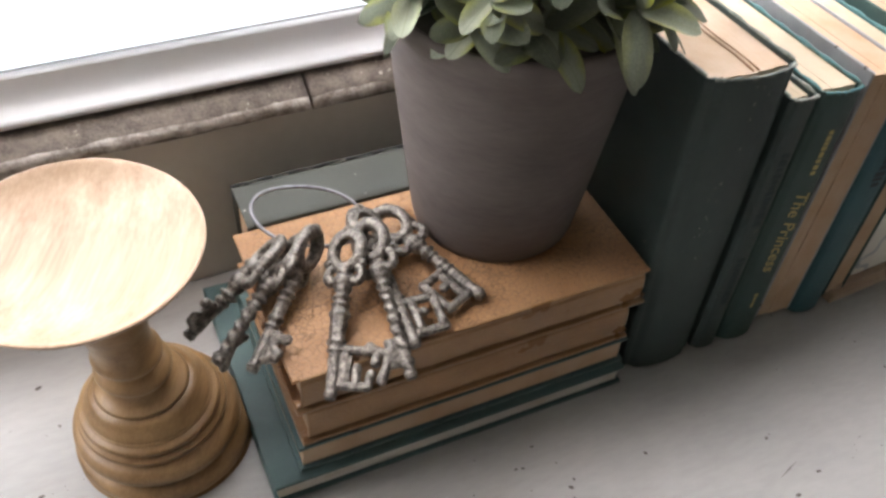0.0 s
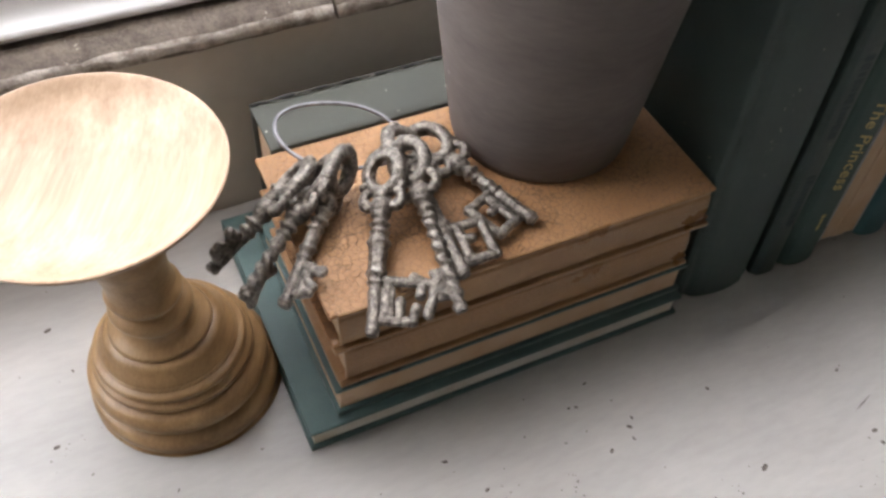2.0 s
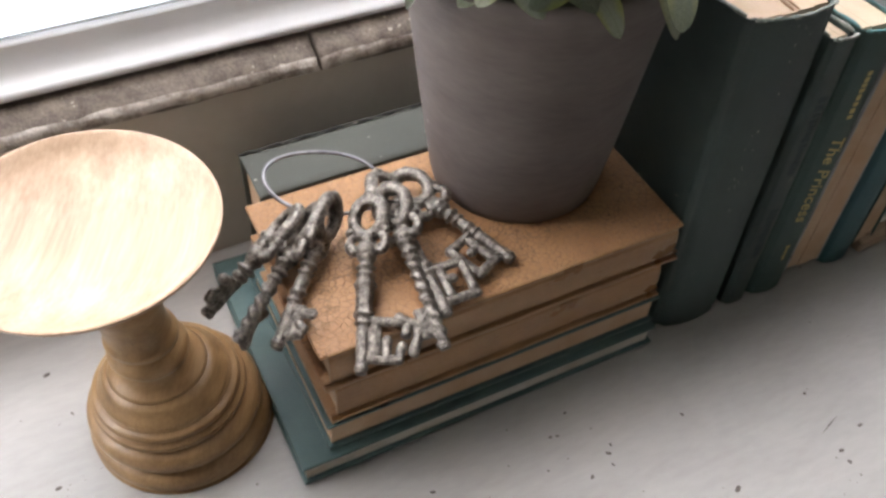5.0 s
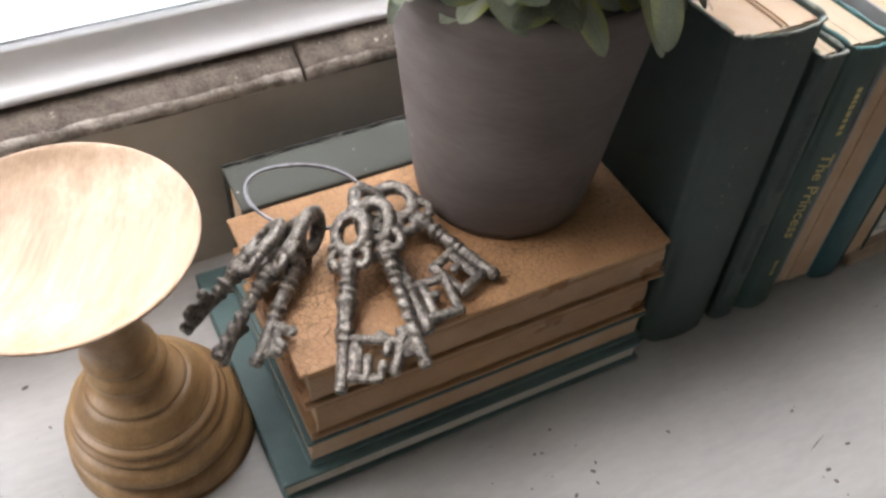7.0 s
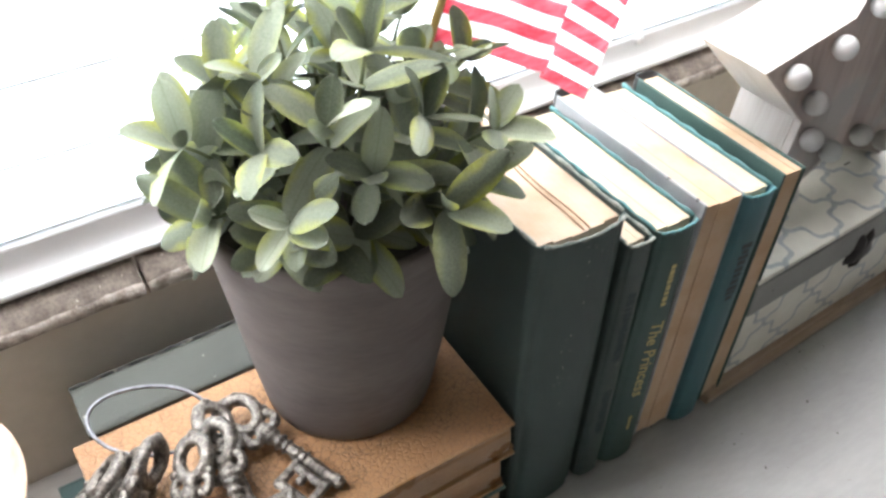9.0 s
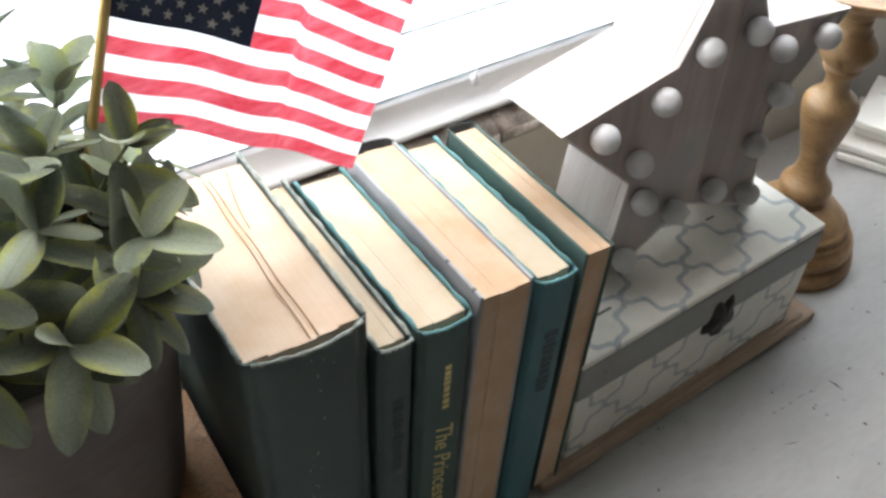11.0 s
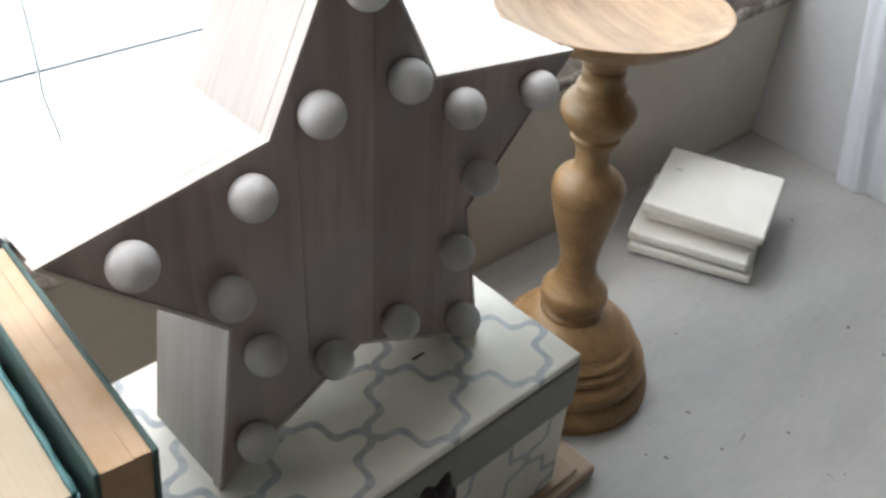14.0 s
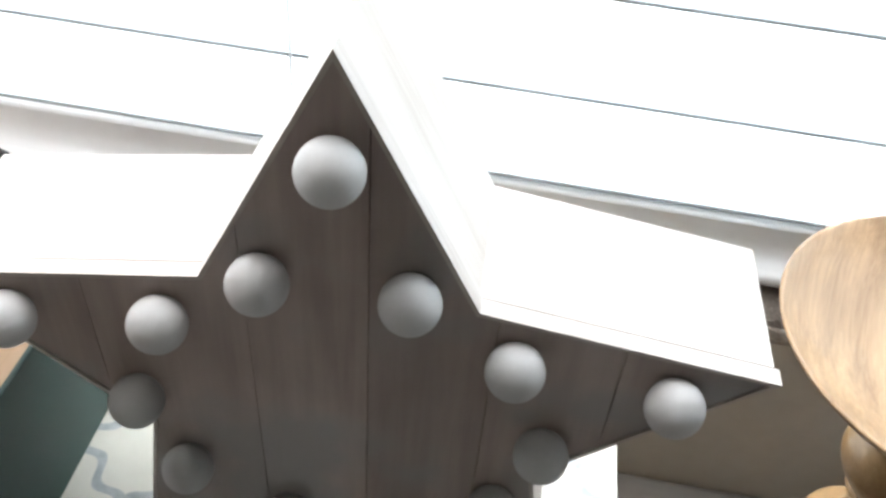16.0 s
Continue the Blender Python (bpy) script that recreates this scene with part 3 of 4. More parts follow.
for x0, y0, x1, y1, w in ((0.6722, -0.0288, 0.6741, -0.0421, 0.0013), (0.6462, -0.0385, 0.6455, -0.0415, 0.0007), (0.6125, -0.0287, 0.6165, -0.0290, 0.0007), (0.6205, -0.0291, 0.6255, -0.0294, 0.0005), (0.6290, -0.0290, 0.6340, -0.0294, 0.0006), (0.6380, -0.0290, 0.6470, -0.0287, 0.0004), (0.6494, -0.0286, 0.6566, -0.0311, 0.0005), (0.6105, -0.0894, 0.6125, -0.0902, 0.0010), (0.600, -0.052, 0.612, -0.056, 0.0005), (0.80, -0.02, 0.812, -0.017, 0.0005), (0.30, -0.10, 0.318, -0.094, 0.0005)):
    d = Vector((y0 - y1, x1 - x0)).normalized() * w
    chips.faces.new([chips.verts.new((px, py, 0.0005)) for px, py in ((x0, y0), ((x0 + x1) / 2 + d.x, (y0 + y1) / 2 + d.y), (x1, y1), ((x0 + x1) / 2 - d.x * 0.6, (y0 + y1) / 2 - d.y * 0.6))])
tagged(part("paint_chips", chips, MARK), "small dark chips and specks in the sill paint", "chips", "", "stuff")


# ---- books ----
def book(name, label, height, width, thick, cover, pages, at, spine_cover=None, round_spine=0.004, edge=0.0030, group="", worn=False, square=0.003, board=0.0026, fore_bulge=0.0, hinge=0.0045, sharp=9, groove=0.0, inset=0.0):
    """Thickness along x, spine at y = 0 and leaves towards +y, height along z."""
    top = empty(name, at, label, "book", group)
    spine_cover = spine_cover or cover
    part("cover_board", slab(0, hinge - 0.0005, 0, board, width, height, 0.0009), cover, top)
    part("cover_board", slab(thick - board, hinge - 0.0005, 0, thick, width, height, 0.0009), cover, top)
    bm = bmesh.new()
    n = 44
    outer, inner = [], []
    for i in range(n + 1):
        s = i / n
        x = s * thick
        bulge = round_spine * (1 - (2 * s - 1) ** 2)
        # shallow hinge groove next to each board
        y = hinge - hinge * math.sqrt(min(1.0, min(s, 1 - s) * sharp)) - bulge + groove * math.exp(-((min(s, 1 - s) - 0.10) / 0.035) ** 2)
        outer.append([bm.verts.new((x, y, z)) for z in (inset, inset + 0.0012, height / 2, height - inset - 0.0012, height - inset)])
        inner.append([bm.verts.new((min(max(x, 0.0012), thick - 0.0012), y + 0.0016, z)) for z in (inset, height - inset)])
    for a, b in zip(outer, outer[1:]):
        for k in range(4):
            bm.faces.new((a[k], b[k], b[k + 1], a[k + 1]))
    for a, b in zip(inner, inner[1:]):
        bm.faces.new((a[0], a[1], b[1], b[0]))
    for a, b, c, d in zip(outer, outer[1:], inner, inner[1:]):
        bm.faces.new((a[4], b[4], d[1], c[1]))
        bm.faces.new((a[0], c[0], d[0], b[0]))
    for o, q in ((outer[0], inner[0]), (outer[-1], inner[-1])):
        bm.faces.new((*o, q[1], q[0]))
    spine = part("spine", bm, spine_cover, top, "", True)
    for f in spine.data.polygons:
        f.use_smooth = abs(f.normal.z) < 0.5
    # gathered leaves, a little uneven at the top
    bm = bmesh.new()
    r = random.Random(int(height * 1e5 + thick * 1e6))
    count = max(3, int(thick / 0.011))
    inside = thick - 2 * board
    for i in range(count):
        a, b = board + inside * i / count, board + inside * (i + 1) / count
        mid = ((a + b) / 2 / thick) * 2 - 1
        lift = r.uniform(-0.0004, 0.0004)
        slab(a, hinge + 0.0022 - round_spine * (1 - mid * mid) * 0.6, square, b + 0.00005, width - edge + r.uniform(-0.0001, 0.0001) + fore_bulge * (1 - mid * mid), height - square + lift, bm=bm)
    part("leaves", bm, pages, top)
    if worn:
        # frayed cloth along the head of the spine and the board edges
        bm = bmesh.new()
        for x, y0, y1, z in ((0.0013, 0.004, width, height), (thick - 0.0013, 0.004, width, height)):
            pts = [(x + r.uniform(-0.0003, 0.0003), y0 + (y1 - y0) * k / 24, z + r.uniform(-0.0002, 0.0003)) for k in range(25)]
            tube(pts, lambda s: 0.0010 + 0.0005 * math.sin(s * 40), 6, bm)
        pts = [(thick * k / 14, 0.0008 - round_spine * (1 - (2 * k / 14 - 1) ** 2) + r.uniform(-0.0003, 0.0003), height + r.uniform(-0.0005, 0.0004)) for k in range(1, 14)]
        tube(pts, lambda s: 0.0010 + 0.0004 * math.sin(s * 33), 6, bm)
        part("frayed_edge", bm, worn if worn is not True else WORN, top, "pale frayed cloth edge", True)
    return top


def lying(x0, y0, z0, width):
    """Spine at the front: thickness goes up, height goes along +x, leaves away from the viewer."""
    return Matrix(((0, 0, 1, x0), (0, 1, 0, y0), (1, 0, 0, z0), (0, 0, 0, 1)))


def lying_back(x0, y0, z0, width, length):
    """Spine at the back: the leaves' edge shows at the front."""
    return Matrix(((0, 0, -1, x0 + length), (0, -1, 0, y0 + width), (1, 0, 0, z0), (0, 0, 0, 1)))


STACK = "stacked books under the pot"
book("book", "dark green cloth book lying flat on the sill under the stack", 0.2435, 0.172, 0.018, GREEN_BOTTOM, PAGES_GREY, lying_back(0.000, 0.003, 0.0002, 0.172, 0.2435), group=STACK, round_spine=0.002)
book("book", "teal green cloth book lying flat in the stack", 0.226, 0.140, 0.0245, GREEN_BOTTOM, PAGES_TAN, lying_back(0.018, 0.008, 0.0186, 0.140, 0.226), group=STACK, round_spine=0.003)
book("book", "tan leather book lying flat with its rounded spine out", 0.222, 0.118, 0.0320, LEATHER_PLAIN, PAGES_TAN, lying(0.021, 0.012, 0.0436, 0.118), group=STACK, round_spine=0.0022, hinge=0.0012, sharp=16, groove=0.0009, inset=0.0042, square=0.006)
book("book", "crackled tan leather book on top of the stack under keys", 0.2290, 0.120, 0.0275, LEATHER, PAGES_TAN, lying(0.019, 0.0115, 0.0762, 0.120), spine_cover=LEATHER_PLAIN, group=STACK, round_spine=0.0018, hinge=0.0010, sharp=18, groove=0.0009, inset=0.0042, square=0.006)
TOP_Z = 0.1038

# the board's edge stands proud along the foot of each leather spine
for owner in ("book.002", "book.003"):
    ob = bpy.data.objects[owner]
    long = 0.222 if owner == "book.002" else 0.229
    for low, high, out in ((-0.0002, 0.0026, 0.0030), (0.0046, 0.0058, 0.0012)):
        bm = slab(low, -out, 0.0004, high, 0.004, long - 0.0004, 0.0008, 2)
        bmesh.ops.subdivide_edges(bm, edges=[e for e in bm.edges if abs(e.verts[0].co.z - e.verts[1].co.z) > 0.1], cuts=40)
        for v in bm.verts:
            v.co.y += 0.0005 * noise.noise(Vector((v.co.z * 40, low * 900, 3.0)))
            v.co.x += 0.0003 * noise.noise(Vector((v.co.z * 60, low * 900, 8.0)))
        part("spine_ridge", bm, LEATHER_PLAIN, ob, "", True)

# a book on its fore edge between the stack and the wall, spine upward
spine_up = Matrix(((0, 0, 1, 0.0290), (1, 0, 0, 0.1330), (0, -1, 0, 0.1055), (0, 0, 0, 1)))
book("book", "grey-green cloth book standing on its edge behind the stack", 0.215, 0.1052, 0.0405, GREEN_GREY, PAGES_TAN, spine_up, round_spine=0.0008, hinge=0.0016)

back_book = bpy.data.objects["book.004"]
r = random.Random(3)
pts = [(0.0395 + r.uniform(-0.0003, 0.0003), -0.0006 + r.uniform(-0.0003, 0.0003), 0.215 * k / 60) for k in range(61)]
part("frayed_edge", tube(pts, lambda s: 0.0009 + 0.0003 * math.sin(s * 70), 6), FRAYED, back_book, "pale frayed cloth edge", True)

ROW = "upright books leaning in a row"


def standing(xr, yf, thick, lean, turned_round=False, width=0.0):
    c, s = math.cos(radians(lean)), math.sin(radians(lean))
    m = Matrix(((1, 0, 0, 0), (0, 1, 0.085, yf), (0, 0, 1, 0), (0, 0, 0, 1))) @ pose(xr - thick * c, 0, thick * s, 0, lean, 0)
    return m @ pose(thick, width, 0, 0, 0, 180) if turned_round else m


A = book("book", "thick worn dark green cloth book with a rounded spine", 0.231, 0.150, 0.057, GREEN_DARK, PAGES, standing(0.3070, 0.012, 0.057, 2.9), round_spine=0.006, group=ROW, worn=True, edge=0.006, groove=0.0022)
B = book("book", "thin dark green cloth book with stamped spine", 0.207, 0.148, 0.0205, GREEN_DARK, PAGES_WHITE, standing(0.3276, 0.009, 0.0205, 3.4), round_spine=0.002, group=ROW, worn=True, groove=0.0012)
C = book("book", "bottle green cloth book with gold spine lettering", 0.206, 0.140, 0.0325, GREEN_SPINE, PAGES_WHITE, standing(0.3605, 0.009, 0.0325, 3.8), round_spine=0.004, group=ROW, groove=0.0012, worn=TEAL_PALE, square=0.0018, board=0.0021)
D = book("book", "book with tan page edges facing out and grey cover", 0.204, 0.146, 0.0330, GREY_CLOTH, PAGES_TAN, standing(0.3940, 0.010, 0.0330, 4.9, True, 0.146), spine_cover=BLACK, round_spine=0.003, group=ROW, edge=0.0015, fore_bulge=0.002, square=0.0018, board=0.0021)
E_ = book("book", "teal cloth book with dark stamped spine", 0.202, 0.142, 0.0270, TEAL, PAGES_WHITE, standing(0.4225, 0.009, 0.0270, 5.1), round_spine=0.003, group=ROW, worn=TEAL_PALE, square=0.0018, board=0.0021)
F = book("book", "narrow dark green book with tan page edges facing out", 0.202, 0.138, 0.0205, GREEN_SPINE, PAGES_TAN, standing(0.4440, 0.009, 0.0205, 6.0, True, 0.138), spine_cover=BLACK, round_spine=0.002, group=ROW, edge=0.0015, square=0.0018, board=0.0021)

# the thick book gapes a little at its head
for ob in A.children:
    for v in ob.data.vertices:
        v.co.x -= (1 - v.co.x / 0.057) * 0.006 * v.co.z / 0.231


def lettering(text, size, material, parent, local, stretch=1.0):
    cu = bpy.data.curves.new("lettering", "FONT")
    cu.body, cu.size, cu.extrude, cu.align_x, cu.align_y = text, size, 0.00015, "LEFT", "CENTER"
    cu.shear = 0.35
    tmp = bpy.data.objects.new("tmp", cu)
    scene.collection.objects.link(tmp)
    dg = bpy.context.evaluated_depsgraph_get()
    me = bpy.data.meshes.new_from_object(tmp.evaluated_get(dg))
    bpy.data.objects.remove(tmp)
    me.materials.clear()
    me.materials.append(material)
    ob = new("lettering", me)
    ob.parent = parent
    ob.matrix_local = local @ Matrix.Diagonal((stretch, 1, 1, 1))
    return ob


def spine_bars(parent, x, y, spans, width, material, seed=1):
    """Unreadable stamped lines that run down a spine, as short bars."""
    r = random.Random(seed)
    bm = bmesh.new()
    for z0, z1 in spans:
        z = z1
        while z > z0:
            h = r.uniform(0.0022, 0.0045)
            w = width * r.uniform(0.6, 1.0)
            slab(x - w / 2, y - 0.0003, z - h, x + w / 2, y, z, bm=bm)
            z -= h + r.uniform(0.0008, 0.0018)
    tagged(part("stamping", bm, material, parent, "stamped marks"), kind="stuff")


# letters read from the head downward along the spine
def down_spine(x, y, z):
    return Matrix(((0, 1, 0, x), (0, 0, -1, y), (-1, 0, 0, z), (0, 0, 0, 1)))


spine_bars(C, 0.0162, -0.0040, ((0.148, 0.180),), 0.0042, GOLD, 3)
lettering("The Princess", 0.0155, GOLD, C, down_spine(0.0162, -0.0041, 0.135), 0.86)
spine_bars(C, 0.0162, -0.0040, ((0.030, 0.044),), 0.003, GOLD, 8)
spine_bars(B, 0.0102, -0.0020, ((0.115, 0.170), (0.045, 0.085)), 0.007, DARK_STAMP, 5)
bm = bmesh.new()
r = random.Random(21)
for i in range(46):
    x = r.choice((r.gauss(0.0090, 0.0016), r.gauss(0.020, 0.003), r.gauss(0.026, 0.008)))
    q = x / 0.057
    y = 0.0045 - 0.0045 * math.sqrt(min(1.0, min(q, 1 - q) * 9)) - 0.006 * (1 - (2 * q - 1) ** 2) + 0.0022 * math.exp(-((min(q, 1 - q) - 0.10) / 0.035) ** 2) - 0.0003
    z = r.uniform(0.10, 0.226) if i % 3 else r.uniform(0.01, 0.226)
    w, h = r.uniform(0.0002, 0.0006), r.uniform(0.0003, 0.0014)
    bm.faces.new([bm.verts.new((x + a * w, y, z + b * h)) for a, b in ((-1, -0.4), (0.3, -1), (1, 0.3), (-0.2, 1))])
tagged(part("wear_flecks", bm, WORN, A, "pale worn flecks in the cloth"), kind="stuff")
# loose threads and a gap in the leaves at the head of the thick book
for x0, x1 in ((0.0285, 0.0300), (0.0325, 0.0330)):
    pts = [(x0 + (x1 - x0) * k / 12 + 0.0004 * math.sin(k * 1.3), 0.004 + 0.134 * k / 12, 0.2284 + 0.0002 * math.sin(k)) for k in range(13)]
    part("gap_line", tube(pts, 0.00042, 6), LEATHER_PLAIN, A, "brown gap between the gathered leaves", True)
pts = [(0.036 + 0.009 * (1 - math.cos(k / 12 * 1.6)) * 0.9, 0.088 + 0.052 * k / 12, 0.2288 + 0.0016 * math.sin(k / 12 * math.pi)) for k in range(13)]
part("loose_thread", tube(pts, 0.00035, 6), LEATHER_PLAIN, A, "thin brown loose thread", True)
spine_bars(E_, 0.0132, -0.0030, ((0.118, 0.165),), 0.010, DARK_STAMP, 6)

# ---- candle holders ----
LOW = [(0.0, 0.0), (0.0495, 0.0), (0.0522, 0.0015), (0.0532, 0.0050), (0.0530, 0.0085), (0.0512, 0.0118), (0.0482, 0.0135), (0.0474, 0.0148), (0.0490, 0.0165), (0.0500, 0.0195), (0.0496, 0.0230), (0.0474, 0.0262), (0.0440, 0.0280),
       (0.0428, 0.0290), (0.0440, 0.0305), (0.0440, 0.0330), (0.0418, 0.0345), (0.0410, 0.0355), (0.0418, 0.0370), (0.0410, 0.0390), (0.0388, 0.0400), (0.0376, 0.0406), (0.0380, 0.0414), (0.0366, 0.0424), (0.0366, 0.0432), (0.0335, 0.0472), (0.0270, 0.0530), (0.0215, 0.0580), (0.0195, 0.0630)]
short_profile = LOW + [(0.0215, 0.067), (0.0222, 0.071), (0.0205, 0.0745), (0.0180, 0.077), (0.0195, 0.080), (0.0200, 0.083), (0.0180, 0.087), (0.0172, 0.094), (0.0185, 0.104), (0.0215, 0.114), (0.0228, 0.122),
                       (0.0230, 0.128), (0.0300, 0.140), (0.0450, 0.152), (0.0630, 0.1640), (0.0664, 0.1680), (0.0660, 0.1692), (0.0642, 0.1684), (0.0550, 0.1615), (0.0370, 0.1535), (0.0190, 0.1490), (0.0, 0.1480)]
tall_profile = LOW[:-2] + [(0.0190, 0.0560), (0.0163, 0.0578), (0.0168, 0.0600), (0.0200, 0.0640), (0.0207, 0.0685), (0.0195, 0.0725), (0.0160, 0.0765), (0.0125, 0.0830), (0.0110, 0.0920), (0.0122, 0.1010), (0.0150, 0.1130),
                           (0.0190, 0.1290), (0.0209, 0.1400), (0.0204, 0.1465), (0.0170, 0.1515), (0.0120, 0.1550), (0.0098, 0.1600), (0.0100, 0.1680), (0.0130, 0.1735), (0.0142, 0.1765), (0.0132, 0.1785), (0.0165, 0.1820),
                           (0.0205, 0.1895), (0.0203, 0.1950), (0.0165, 0.2005), (0.0132, 0.2035), (0.0138, 0.2060), (0.0115, 0.2090), (0.0108, 0.2160), (0.0150, 0.2240), (0.0400, 0.2345), (0.0560, 0.2440), (0.0602, 0.2484),
                           (0.0598, 0.2494), (0.0580, 0.2486), (0.0480, 0.2430), (0.0300, 0.2365), (0.0120, 0.2345), (0.0, 0.2343)]


def candle_holder(profile, splits, x, y, slant_x, slant_y, label, spin, tip=0.0, tip_x=0.0, dish_wood=DISH_WOOD_LIT, group="wooden candle holders"):
    """Turned base, stem and dish, warped a little off plumb as old wood is; tip: how far the dish tilts."""
    top = empty("candle_holder", pose(x, y, 0), label, "candle holder", group)
    turn = Matrix.Rotation(radians(-spin), 3, "Z")
    low, high = splits
    first = [p for p in profile if p[1] <= low + 1e-6]
    rest = profile[len(first) - 1:]
    cut = max(i for i, p in enumerate(rest) if p[0] < 0.0235 and p[1] < high and i < len(rest) - 4)
    pieces = (("base", first + [(0.0, low)], CANDLE_WOOD), ("stem", [(0.0, low)] + rest[:cut + 1] + [(0.0, rest[cut][1])], CANDLE_WOOD), ("dish", [(0.0, rest[cut][1])] + rest[cut:], dish_wood))
    for name, outline, material in pieces:
        bm = turned(smooth_profile(outline, 4), 72)
        for v in bm.verts:
            z = v.co.z
            lift = tip_x * v.co.x + tip * v.co.y if name == "dish" else 0.0
            v.co = turn @ Vector((v.co.x + slant_x * z, v.co.y + slant_y * z, z + lift))
        part(name, bm, material, top, "", True, pose(0, 0, 0, 0, 0, spin))
    return top


candle_holder(short_profile, (0.053, 0.129), -0.0484, 0.0796, -0.115, 0.050, "short turned wooden candle holder with a wide dish", 63)
candle_holder(tall_profile, (0.056, 0.224), 0.7550, 0.0880, 0.008, 0.0640, "tall turned wooden candle holder with a wide dish", 76, -0.060, -0.015, DISH_WOOD_TALL)

# ---- keys on a ring ----
keys = empty("key_ring", pose(0, 0, TOP_Z), "whitewashed iron keys on a wire ring on the leather book", "keys")
ring_pts = []
for i in range(56):
    a = 2 * math.pi * i / 56
    u, v = 0.0345 * math.cos(a), 0.0205 * math.sin(a)
    ring_pts.append((0.0625 - 0.87 * u + 0.5 * v, 0.1115 + 0.5 * u + 0.87 * v, 0.0195 + 0.10 * u + 0.22 * v + 0.0008 * math.cos(a * 3)))
part("ring", tube(ring_pts, 0.00115, 10, closed=True), WIRE, keys, "grey wire ring", True)


def torus(bm, centre, u, v, ru, rv, tube_r, n=28, m=10):
    c, u, v = Vector(centre), Vector(u).normalized(), Vector(v).normalized()
    pts = [c + u * ru * math.cos(2 * math.pi * i / n) + v * rv * math.sin(2 * math.pi * i / n) for i in range(n)]
    return tube(pts, tube_r, m, bm, closed=True)


def lump(bm, co, radius):
    res = bmesh.ops.create_icosphere(bm, subdivisions=2, radius=radius)
    for v in res["verts"]:
        v.co += Vector(co)


def worn(bm):
    """Uneven cast metal."""
    for v in bm.verts:
        v.co += Vector((noise.noise(v.co * 210), noise.noise(v.co * 210 + Vector((9, 0, 0))), noise.noise(v.co * 200 + Vector((0, 7, 0))))) * 0.0005


